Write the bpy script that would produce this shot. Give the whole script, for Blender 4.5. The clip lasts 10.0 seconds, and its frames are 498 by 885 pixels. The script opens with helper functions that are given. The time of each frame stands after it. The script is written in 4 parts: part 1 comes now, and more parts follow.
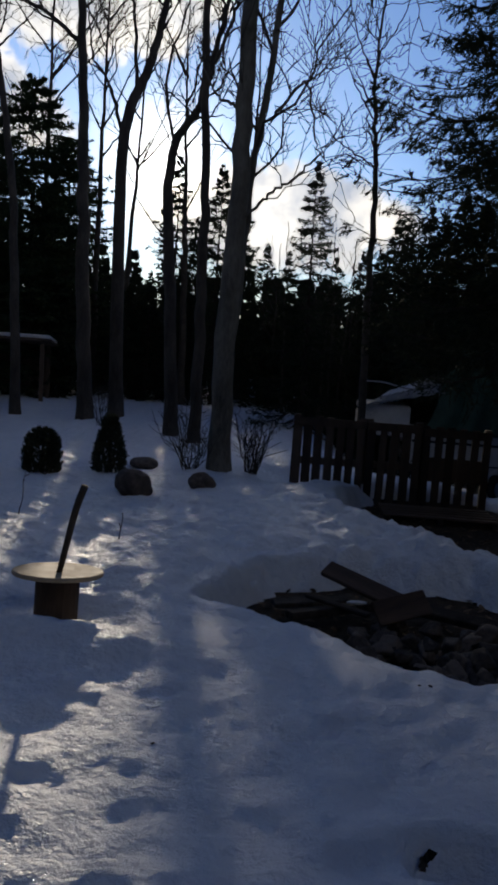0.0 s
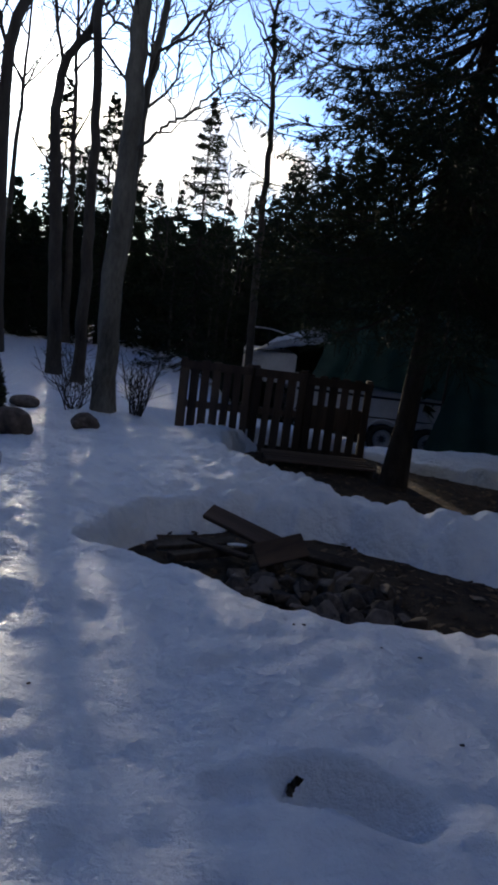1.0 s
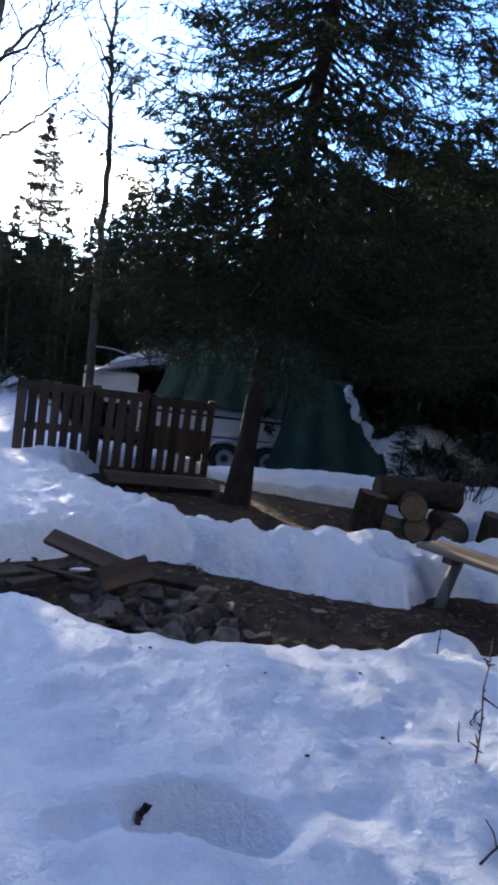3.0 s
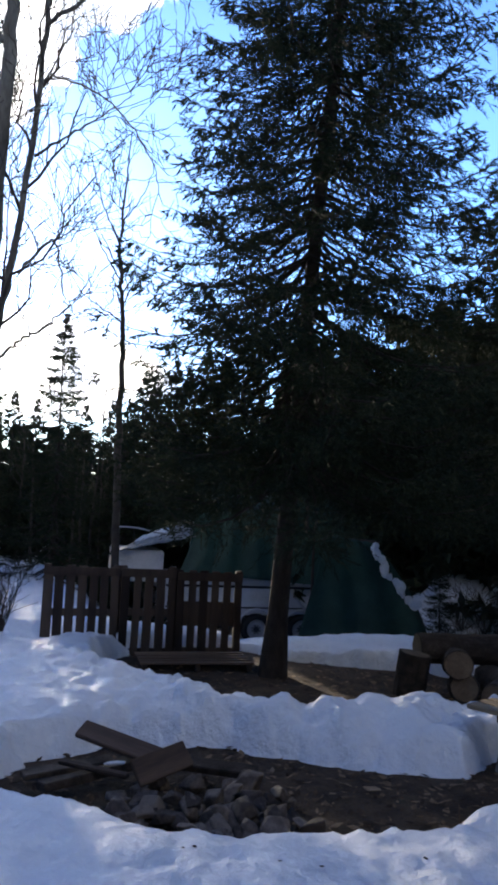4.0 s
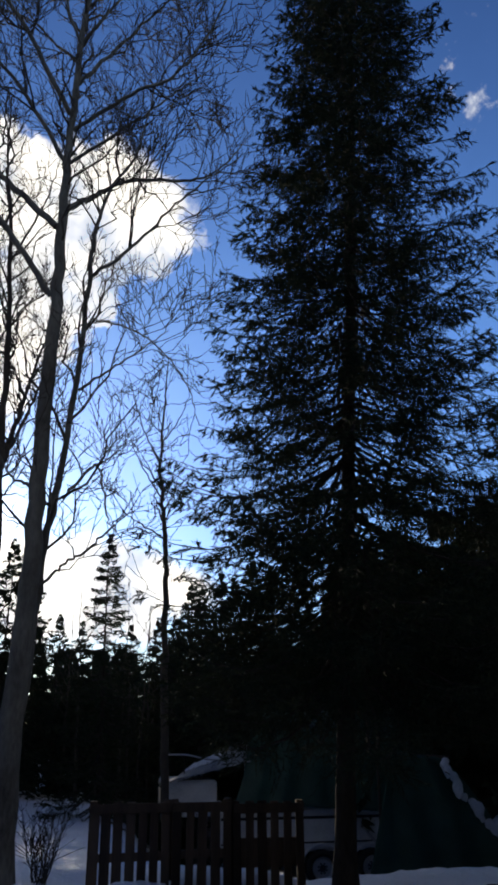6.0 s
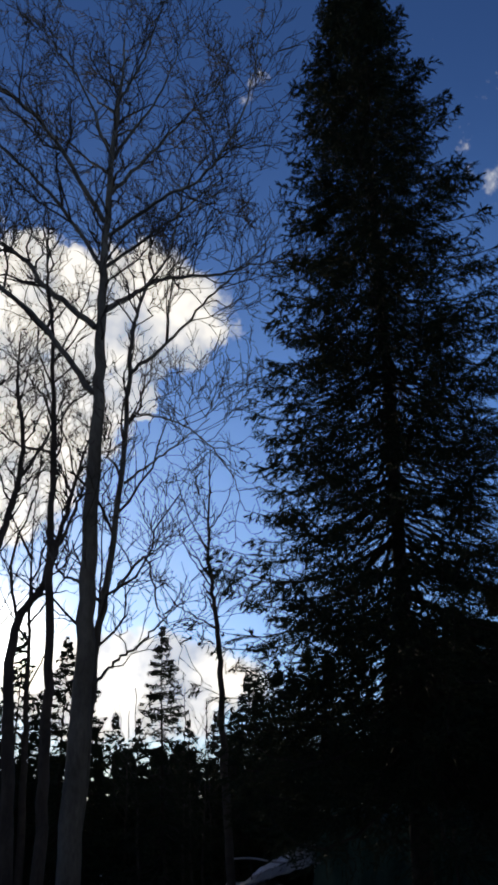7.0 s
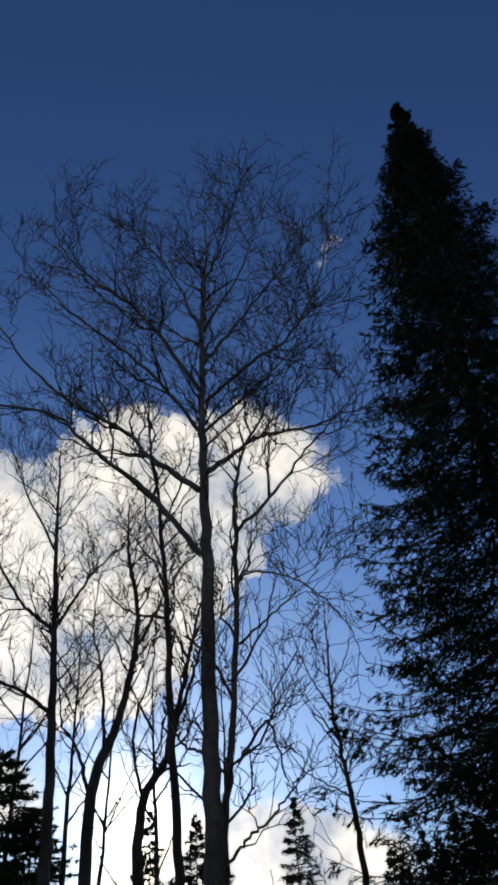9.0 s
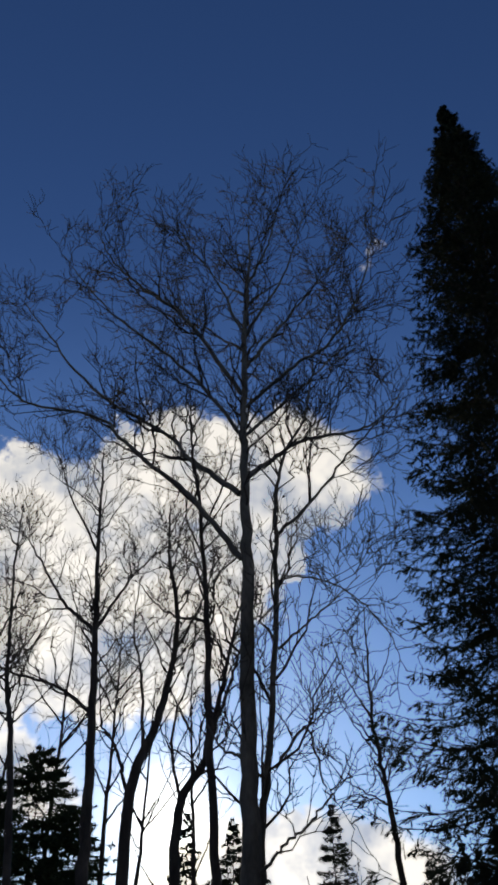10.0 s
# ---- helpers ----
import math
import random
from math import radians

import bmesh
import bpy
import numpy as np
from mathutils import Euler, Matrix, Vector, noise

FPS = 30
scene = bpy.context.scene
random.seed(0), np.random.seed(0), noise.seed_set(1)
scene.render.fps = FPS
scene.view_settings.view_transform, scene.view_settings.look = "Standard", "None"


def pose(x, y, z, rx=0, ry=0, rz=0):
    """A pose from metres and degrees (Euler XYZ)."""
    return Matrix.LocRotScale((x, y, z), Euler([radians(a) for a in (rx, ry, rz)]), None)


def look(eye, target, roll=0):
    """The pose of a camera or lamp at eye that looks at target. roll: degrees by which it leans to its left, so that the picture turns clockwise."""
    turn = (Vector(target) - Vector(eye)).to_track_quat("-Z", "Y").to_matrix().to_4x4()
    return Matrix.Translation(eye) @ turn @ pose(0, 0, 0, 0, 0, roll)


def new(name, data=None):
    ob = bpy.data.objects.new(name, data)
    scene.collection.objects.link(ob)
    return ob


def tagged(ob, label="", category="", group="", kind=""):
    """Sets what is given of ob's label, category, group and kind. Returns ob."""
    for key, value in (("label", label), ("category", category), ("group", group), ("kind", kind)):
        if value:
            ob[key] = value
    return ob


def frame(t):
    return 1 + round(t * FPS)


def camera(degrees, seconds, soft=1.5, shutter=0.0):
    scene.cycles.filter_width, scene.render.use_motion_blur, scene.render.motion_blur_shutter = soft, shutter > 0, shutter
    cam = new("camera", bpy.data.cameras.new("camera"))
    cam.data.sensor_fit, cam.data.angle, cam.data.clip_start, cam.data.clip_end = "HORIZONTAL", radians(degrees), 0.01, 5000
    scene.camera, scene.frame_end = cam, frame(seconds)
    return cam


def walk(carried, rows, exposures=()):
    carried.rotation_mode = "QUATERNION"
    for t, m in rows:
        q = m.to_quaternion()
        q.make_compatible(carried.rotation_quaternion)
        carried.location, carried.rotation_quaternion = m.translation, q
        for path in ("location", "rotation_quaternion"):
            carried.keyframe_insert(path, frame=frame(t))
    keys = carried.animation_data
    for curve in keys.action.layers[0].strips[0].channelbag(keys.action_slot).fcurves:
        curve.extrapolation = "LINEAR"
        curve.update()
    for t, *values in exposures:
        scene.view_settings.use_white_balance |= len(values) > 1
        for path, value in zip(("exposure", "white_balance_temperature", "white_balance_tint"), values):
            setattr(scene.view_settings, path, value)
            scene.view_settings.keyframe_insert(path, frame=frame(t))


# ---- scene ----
cam = camera(35.5, 10.0, soft=3.4)
PATH = [
    (0.0, (0.000, 0.000, 1.600), (-0.000, 9.925, 0.381), 4.00),
    (0.5, (0.000, 0.000, 1.600), (0.304, 9.887, 0.133), 4.71),
    (1.0, (0.000, 0.000, 1.600), (1.517, 9.721, -0.189), 7.21),
    (1.5, (0.000, 0.000, 1.600), (2.247, 9.567, -0.248), 7.27),
    (2.0, (0.000, 0.000, 1.600), (2.430, 9.529, -0.214), 7.71),
    (2.5, (0.000, 0.000, 1.600), (3.384, 9.265, -0.045), 8.75),
    (2.7, (0.000, 0.000, 1.600), (3.480, 9.249, 0.070), 8.26),
    (3.8, (0.000, 0.000, 1.600), (2.897, 9.569, 1.813), 5.37),
    (4.0, (0.000, 0.000, 1.600), (2.972, 9.512, 2.428), 2.81),
    (4.5, (0.000, 0.000, 1.600), (2.951, 9.388, 3.378), 2.87),
    (5.0, (0.000, 0.000, 1.600), (2.747, 9.347, 3.854), 1.50),
    (5.5, (0.000, 0.000, 1.600), (2.351, 9.306, 4.405), 1.11),
    (5.7, (0.000, 0.000, 1.600), (2.325, 9.238, 4.641), 0.21),
    (6.8, (0.000, 0.000, 1.600), (1.869, 8.847, 5.870), -1.96),
    (7.0, (0.000, 0.000, 1.600), (1.644, 8.818, 6.020), -2.78),
    (7.5, (0.000, 0.000, 1.600), (1.261, 8.641, 6.472), -3.45),
    (8.0, (0.000, 0.000, 1.600), (1.041, 8.402, 6.922), -4.16),
    (8.5, (0.000, 0.000, 1.600), (1.227, 8.116, 7.312), -6.26),
    (9.0, (0.000, 0.000, 1.600), (0.330, 7.895, 7.728), -4.32),
    (9.5, (0.000, 0.000, 1.600), (0.293, 7.792, 7.861), -3.66),
    (10.0, (0.000, 0.000, 1.600), (-0.198, 7.852, 7.790), -1.32),
]
walk(cam, [(t, look(eye, target, roll)) for t, eye, target, roll in PATH],
     [(0.0, -1.08), (1.0, -0.15), (1.5, 0.55), (2.0, 0.95), (2.5, 1.5), (2.7, 1.55), (4.0, 1.1), (4.5, 0.55), (5.5, -0.1), (7.0, -0.92), (8.0, -0.80), (9.0, -1.1), (10.0, -1.15)])

# ---- daylight ----
SUN_AZ, SUN_EL = -7.4, 12.0
sun_way = Vector((math.sin(radians(SUN_AZ)) * math.cos(radians(SUN_EL)), math.cos(radians(SUN_AZ)) * math.cos(radians(SUN_EL)), math.sin(radians(SUN_EL))))
sun = new("sun", bpy.data.lights.new("sun", "SUN"))
sun.data.energy, sun.data.angle, sun.data.color = 4.3, radians(0.9), (1.0, 0.86, 0.68)
sun.matrix_world = look(sun_way * 50, (0, 0, 0))

world = bpy.data.worlds.new("sky")
scene.world = world
world.use_nodes = True


class Nodes:
    """Short hand for building node trees."""

    def __init__(self, tree):
        self.tree = tree
        tree.nodes.clear()

    def add(self, kind):
        return self.tree.nodes.new(kind)

    def link(self, a, b):
        self.tree.links.new(a, b)

    def put(self, socket, v):
        if isinstance(v, bpy.types.NodeSocket):
            self.link(v, socket)
        else:
            socket.default_value = v

    def math(self, op, a, b=0.0, c=0.0, clamp=False):
        n = self.add("ShaderNodeMath")
        n.operation, n.use_clamp = op, clamp
        for s, v in zip(n.inputs, (a, b, c)):
            self.put(s, v)
        return n.outputs[0]

    def vmath(self, op, a, b=(0, 0, 0)):
        n = self.add("ShaderNodeVectorMath")
        n.operation = op
        self.put(n.inputs[0], a)
        self.put(n.inputs[1], b)
        return n

    def noise(self, vec, scale, detail=4.0, rough=0.55, distort=0.0):
        n = self.add("ShaderNodeTexNoise")
        self.put(n.inputs["Vector"], vec)
        n.inputs["Scale"].default_value, n.inputs["Detail"].default_value = scale, detail
        n.inputs["Roughness"].default_value, n.inputs["Distortion"].default_value = rough, distort
        return n.outputs[0]

    def ramp(self, v, *stops):
        n = self.add("ShaderNodeValToRGB")
        self.put(n.inputs[0], v)
        e = n.color_ramp.elements
        while len(e) < len(stops):
            e.new(0.5)
        for el, (pos, col) in zip(e, stops):
            el.position = pos
            el.color = (col, col, col, 1) if isinstance(col, float) else (*col, 1)
        return n.outputs[0]

    def mix(self, f, a, b):
        n = self.add("ShaderNodeMix")
        n.data_type = "RGBA"
        self.put(n.inputs[0], f)
        for s, v in ((n.inputs[6], a), (n.inputs[7], b)):
            self.put(s, v if isinstance(v, bpy.types.NodeSocket) else (*v, 1))
        return n.outputs[2]

    def smooth(self, v, lo, hi):
        n = self.add("ShaderNodeMapRange")
        n.interpolation_type = "SMOOTHSTEP"
        self.put(n.inputs[0], v)
        n.inputs[1].default_value, n.inputs[2].default_value = lo, hi
        return n.outputs[0]


def build_sky():
    k = Nodes(world.node_tree)
    out = k.add("ShaderNodeOutputWorld")
    bg = k.add("ShaderNodeBackground")
    k.link(bg.outputs[0], out.inputs[0])
    way = k.add("ShaderNodeTexCoord").outputs["Generated"]
    sky = k.add("ShaderNodeTexSky")
    sky.sky_type, sky.sun_disc = "NISHITA", False
    sky.sun_elevation, sky.sun_rotation = radians(SUN_EL), radians(SUN_AZ)
    sky.air_density, sky.dust_density, sky.ozone_density = 1.0, 0.4, 2.5
    sep = k.add("ShaderNodeSeparateXYZ")
    k.link(way, sep.inputs[0])
    x, y, z = sep.outputs
    az = k.math("MULTIPLY", k.math("ARCTAN2", x, y), 57.3)
    el = k.math("MULTIPLY", k.math("ARCSINE", z), 57.3)
    n1 = k.math("SUBTRACT", k.noise(way, 8.0, 7.0, 0.6), 0.5)
    n2 = k.math("SUBTRACT", k.noise(k.vmath("ADD", way, (3.1, 1.7, 5.2)).outputs[0], 22.0, 8.0, 0.62), 0.5)
    n4 = k.math("SUBTRACT", k.noise(k.vmath("ADD", way, (1.9, 6.1, 2.4)).outputs[0], 38.0, 6.0, 0.6), 0.5)
    az = k.math("ADD", az, k.math("ADD", k.math("MULTIPLY", n2, 5.0), k.math("MULTIPLY", n4, 3.5)))
    el = k.math("ADD", el, k.math("ADD", k.math("MULTIPLY", n1, 3.0), k.math("MULTIPLY", n4, -3.0)))
    cover = None
    # cloud banks: azimuth, elevation and half sizes in degrees
    for a, e, ra, re, w in ((1.2, 35.6, 8.0, 5.2, 1.0), (-7.5, 35.2, 9.5, 5.4, 1.0), (-8.5, 28.5, 10.0, 6.5, 1.0), (-10.5, 22.5, 7.5, 4.6, 0.9), (0.2, 30.0, 3.2, 2.4, 0.8), (3.3, 27.4, 1.5, 1.0, 0.45), (1.4, 25.6, 1.0, 0.5, 0.35),
                            (-21, 31.5, 9, 5.5, 0.9), (-22, 24.5, 11, 6.5, 0.9), (1.2, 9.0, 9.6, 4.0, 1.0), (-30, 14, 16, 5, 0.8), (34.3, 43.2, 2.2, 3.2, 0.49), (36.4, 47.0, 1.6, 0.8, 0.35), (13.9, 51.3, 0.8, 0.6, 0.35), (12.8, 50.1, 0.9, 0.8, 0.35), (32.7, 50.4, 0.9, 0.6, 0.35),
                            (75, 30, 25, 10, 0.8), (-95, 35, 30, 12, 0.8), (140, 40, 30, 12, 0.8), (-160, 25, 30, 9, 0.8)):
        dx = k.math("DIVIDE", k.math("SUBTRACT", az, a), ra)
        dy = k.math("DIVIDE", k.math("SUBTRACT", el, e), re)
        r = k.math("SQRT", k.math("ADD", k.math("MULTIPLY", dx, dx), k.math("MULTIPLY", dy, dy)))
        v = k.math("MULTIPLY", k.math("SUBTRACT", 1.0, r), w)
        if w < 0.5:
            v = k.math("MINIMUM", v, -0.04)
        cover = v if cover is None else k.math("MAXIMUM", cover, v)
    cover = k.math("ADD", cover, k.math("ADD", k.math("MULTIPLY", n1, 0.85), k.math("MULTIPLY", n2, 0.75)))
    mask = k.smooth(cover, -0.02, 0.17)
    n3 = k.math("SUBTRACT", k.noise(k.vmath("ADD", way, (7.7, 2.9, 1.3)).outputs[0], 13.0, 9.0, 0.62), 0.5)
    toward = k.vmath("DOT_PRODUCT", k.vmath("NORMALIZE", way).outputs[0], tuple(sun_way)).outputs["Value"]
    near = k.math("POWER", k.math("MAXIMUM", toward, 0.0), 14.0)
    core = k.math("POWER", k.math("MAXIMUM", toward, 0.0), 900.0)
    body = k.ramp(k.math("ADD", k.math("MULTIPLY", n3, 1.25), 0.5), (0.28, (0.30, 0.36, 0.48)), (0.46, (0.74, 0.73, 0.72)), (0.58, (1.0, 0.95, 0.87)))
    gain = k.math("ADD", 16.0, k.math("MULTIPLY", near, 8.0))
    cloud = k.vmath("MULTIPLY", body)
    k.link(gain, cloud.inputs[1])
    air = k.vmath("MULTIPLY", sky.outputs[0], (0.66, 0.93, 1.50))
    lower = k.vmath("MULTIPLY", air.outputs[0])
    k.link(k.mix(k.smooth(el, 52.0, 24.0), (1.0, 1.0, 1.0), (1.70, 1.63, 1.49)), lower.inputs[1])
    air = lower.outputs[0]
    col = k.mix(mask, air, cloud.outputs[0])
    glow = k.vmath("MULTIPLY", (60.0, 54.0, 42.0))
    k.link(core, glow.inputs[1])
    total = k.vmath("ADD", col, glow.outputs[0])
    k.link(total.outputs[0], bg.inputs[0])
    bg.inputs[1].default_value = 0.12


build_sky()


# ---- materials ----
def material(name, colors, rough=0.8, scale=6.0, fine=60.0, bump=0.3, metal=0.0, spec=0.3, stretch=(1, 1, 1), depth=0.01, random_shade=0.0, coords="Object", through_light=0.0, island=0.0):
    """A surface whose colour runs over the given colours by a coarse and a fine noise, with fine relief."""
    m = bpy.data.materials.new(name)
    m.use_nodes = True
    k = Nodes(m.node_tree)
    out = k.add("ShaderNodeOutputMaterial")
    b = k.add("ShaderNodeBsdfPrincipled")
    tc = k.add("ShaderNodeTexCoord").outputs[coords]
    mp = k.add("ShaderNodeMapping")
    k.link(tc, mp.inputs[0])
    mp.inputs["Scale"].default_value = stretch
    vec = mp.outputs[0]
    a = k.noise(vec, scale, 4.0)
    f = k.noise(vec, fine, 3.0)
    v = k.math("ADD", k.math("MULTIPLY", a, 0.65), k.math("MULTIPLY", f, 0.35))
    if random_shade:
        v = k.math("ADD", v, k.math("MULTIPLY", k.math("SUBTRACT", k.add("ShaderNodeObjectInfo").outputs["Random"], 0.5), random_shade))
    if island:
        v = k.math("ADD", v, k.math("MULTIPLY", k.math("SUBTRACT", k.add("ShaderNodeNewGeometry").outputs["Random Per Island"], 0.5), island))
    n = len(colors)
    col = k.ramp(v, *[(0.3 + 0.4 * i / max(n - 1, 1), c) for i, c in enumerate(colors)])
    k.link(col, b.inputs["Base Color"])
    k.link(k.ramp(f, (0.3, max(rough - 0.12, 0.03)), (0.7, min(rough + 0.12, 1.0))), b.inputs["Roughness"])
    b.inputs["Metallic"].default_value, b.inputs["Specular IOR Level"].default_value = metal, spec
    if bump:
        bp = k.add("ShaderNodeBump")
        bp.inputs["Strength"].default_value, bp.inputs["Distance"].default_value = bump, depth
        k.link(v, bp.inputs["Height"])
        k.link(bp.outputs[0], b.inputs["Normal"])
    if through_light:
        tr = k.add("ShaderNodeBsdfTranslucent")
        k.link(col, tr.inputs[0])
        mx = k.add("ShaderNodeMixShader")
        mx.inputs[0].default_value = through_light
        k.link(b.outputs[0], mx.inputs[1])
        k.link(tr.outputs[0], mx.inputs[2])
        k.link(mx.outputs[0], out.inputs[0])
    else:
        k.link(b.outputs[0], out.inputs[0])
    return m


def snow_material():
    m = bpy.data.materials.new("snow")
    m.use_nodes = True
    k = Nodes(m.node_tree)
    out = k.add("ShaderNodeOutputMaterial")
    b = k.add("ShaderNodeBsdfPrincipled")
    vec = k.add("ShaderNodeTexCoord").outputs["Object"]
    big, lumps, grain, ice = k.noise(vec, 2.2, 5.0), k.noise(vec, 18.0, 5.0, 0.6), k.noise(vec, 95.0, 3.0, 0.7), k.noise(vec, 240.0, 2.0)
    k.link(k.ramp(k.math("ADD", k.math("MULTIPLY", big, 0.6), k.math("MULTIPLY", lumps, 0.4)), (0.3, (0.70, 0.73, 0.78)), (0.55, (0.82, 0.84, 0.87)), (0.75, (0.88, 0.89, 0.90))), b.inputs["Base Color"])
    k.link(k.ramp(ice, (0.30, 0.10), (0.42, 0.35), (0.6, 0.65)), b.inputs["Roughness"])
    b.inputs["Specular IOR Level"].default_value = 0.35
    h = k.math("ADD", k.math("MULTIPLY", lumps, 0.85), k.math("ADD", k.math("MULTIPLY", grain, 0.14), k.math("MULTIPLY", ice, 0.035)))
    bp = k.add("ShaderNodeBump")
    bp.inputs["Strength"].default_value, bp.inputs["Distance"].default_value = 0.75, 0.045
    k.link(h, bp.inputs["Height"])
    k.link(bp.outputs[0], b.inputs["Normal"])
    k.link(b.outputs[0], out.inputs[0])
    return m


SNOW = snow_material()
SOIL = material("soil", [(0.012, 0.009, 0.007), (0.036, 0.023, 0.014), (0.075, 0.048, 0.028), (0.032, 0.032, 0.020)], 0.95, 5, 55, 1.0, depth=0.04)
BARK_ASPEN = material("aspen_bark", [(0.035, 0.032, 0.027), (0.125, 0.117, 0.10), (0.22, 0.207, 0.178)], 0.85, 3.5, 30, 0.6, stretch=(1, 1, 0.35))
BARK_DARK = material("dark_tree_bark", [(0.022, 0.018, 0.015), (0.06, 0.05, 0.042), (0.11, 0.095, 0.08)], 0.9, 4, 30, 0.6, stretch=(1, 1, 0.35))
TWIG = material("twig_bark", [(0.032, 0.026, 0.022), (0.075, 0.062, 0.05)], 0.85, 8, 40, 0.2)
BARK_SPRUCE = material("spruce_bark", [(0.012, 0.009, 0.008), (0.032, 0.025, 0.021), (0.062, 0.048, 0.040)], 0.95, 9, 50, 0.9, stretch=(1, 1, 0.45), depth=0.02)
NEEDLES = material("spruce_needles", [(0.014, 0.021, 0.014), (0.026, 0.036, 0.021), (0.048, 0.052, 0.027)], 0.8, 1.2, 20, 0.0, spec=0.08, through_light=0.05, island=0.25)
PINE = material("pine_needles", [(0.02, 0.032, 0.016), (0.04, 0.058, 0.026), (0.065, 0.08, 0.034)], 0.75, 1.0, 20, 0.0, spec=0.12, through_light=0.06, island=0.25)
CEDAR = material("cedar_foliage", [(0.02, 0.022, 0.012), (0.045, 0.05, 0.024), (0.07, 0.06, 0.03)], 0.7, 6, 40, 0.0, through_light=0.1, island=0.3)
GREY_WOOD = material("weathered_wood", [(0.030, 0.021, 0.017), (0.066, 0.045, 0.034), (0.11, 0.078, 0.058)], 0.85, 4, 60, 0.5, stretch=(1, 1, 0.12), random_shade=0.35)
PLANK_WOOD = material("old_plank_wood", [(0.045, 0.030, 0.022), (0.09, 0.060, 0.043), (0.145, 0.10, 0.073)], 0.8, 4, 60, 0.5, stretch=(0.12, 1, 1), random_shade=0.3)
PALE_WOOD = material("pale_plywood", [(0.26, 0.19, 0.11), (0.42, 0.32, 0.2), (0.52, 0.42, 0.28)], 0.7, 4, 40, 0.3, stretch=(0.4, 1, 1), random_shade=0.2)
BENCH_WOOD = material("worn_bench_wood", [(0.09, 0.07, 0.05), (0.24, 0.19, 0.13), (0.38, 0.31, 0.22)], 0.75, 5, 70, 0.6, stretch=(0.08, 1, 1), random_shade=0.3)
GREY_PAINT = material("grey_painted_post", [(0.09, 0.10, 0.115), (0.15, 0.165, 0.18), (0.20, 0.21, 0.22)], 0.7, 6, 40, 0.3)
CUT_WOOD = material("cut_log_end", [(0.07, 0.048, 0.032), (0.135, 0.098, 0.064), (0.20, 0.15, 0.10)], 0.8, 6, 40, 0.4)
LOG_BARK = material("log_bark", [(0.016, 0.012, 0.009), (0.045, 0.033, 0.025), (0.095, 0.075, 0.058)], 0.95, 9, 45, 0.9, depth=0.02, random_shade=0.3)
STONE = material("field_stone", [(0.034, 0.026, 0.022), (0.082, 0.064, 0.054), (0.16, 0.128, 0.105)], 0.85, 5, 50, 0.6, random_shade=0.45)
TARP = material("green_tarp", [(0.012, 0.040, 0.030), (0.024, 0.066, 0.050), (0.042, 0.098, 0.076)], 0.5, 2.5, 40, 0.35, spec=0.4, depth=0.03, through_light=0.15)
WHITE = material("white_panel", [(0.36, 0.36, 0.35), (0.54, 0.54, 0.53), (0.64, 0.64, 0.63)], 0.4, 2, 30, 0.1, spec=0.4)
DARK_TRIM = material("dark_trim", [(0.012, 0.013, 0.015), (0.03, 0.03, 0.033)], 0.5, 8, 40, 0.1)
RUBBER = material("tyre_rubber", [(0.010, 0.010, 0.011), (0.028, 0.027, 0.026)], 0.85, 10, 60, 0.3)
GREY_CANVAS = material("grey_canvas", [(0.20, 0.21, 0.23), (0.32, 0.33, 0.35), (0.42, 0.43, 0.44)], 0.6, 3, 40, 0.3, spec=0.3, through_light=0.2)
STEEL = material("painted_steel", [(0.30, 0.30, 0.31), (0.48, 0.48, 0.49)], 0.4, 8, 60, 0.1, metal=0.7)
DEAD_WEED = material("dead_weed", [(0.06, 0.035, 0.022), (0.15, 0.09, 0.055)], 0.9, 10, 60, 0.0)
LEAF = material("dead_leaf", [(0.10, 0.06, 0.03), (0.26, 0.18, 0.11), (0.36, 0.27, 0.18)], 0.8, 10, 60, 0.2, random_shade=0.4)


# ---- mesh helpers ----
def mesh_data(name, verts, faces, mat, smooth=False):
    me = bpy.data.meshes.new(name)
    me.from_pydata(np.asarray(verts, float).tolist(), [], faces.tolist() if isinstance(faces, np.ndarray) else faces)
    me.materials.append(mat)
    if smooth:
        me.polygons.foreach_set("use_smooth", np.ones(len(me.polygons), bool))
    me.update()
    return me


def thing(name, at, label, category, group="", kind="", turn=0.0):
    ob = tagged(new(name), label, category, group, kind)
    ob.empty_display_size = 0.1
    ob.matrix_basis = pose(*at, 0, 0, turn)
    return ob


def part_of(name, me, parent, label="", m=None):
    ob = new(name, me)
    ob.parent = parent
    if m is not None:
        ob.matrix_basis = m
    if label:
        ob["label"] = label
    return ob


def part(name, bm, mat, parent, label="", smooth=False, m=None):
    me = bpy.data.meshes.new(name)
    bm.to_mesh(me)
    bm.free()
    me.materials.append(mat)
    if smooth:
        me.polygons.foreach_set("use_smooth", np.ones(len(me.polygons), bool))
    return part_of(name, me, parent, label, m)


def box(bm, size, m=None, bevel=0.0, wear=0.0):
    """A bevelled, slightly uneven board or block."""
    made = bmesh.ops.create_cube(bm, size=1.0, matrix=(m or Matrix()) @ Matrix.Diagonal((*size, 1)))["verts"]
    for v in made:
        v.co += Vector((random.uniform(-wear, wear), random.uniform(-wear, wear), random.uniform(-wear, wear)))
    if bevel:
        edges = list({e for v in made for e in v.link_edges})
        bmesh.ops.bevel(bm, geom=edges, offset=bevel, segments=2, affect="EDGES")
    return bm


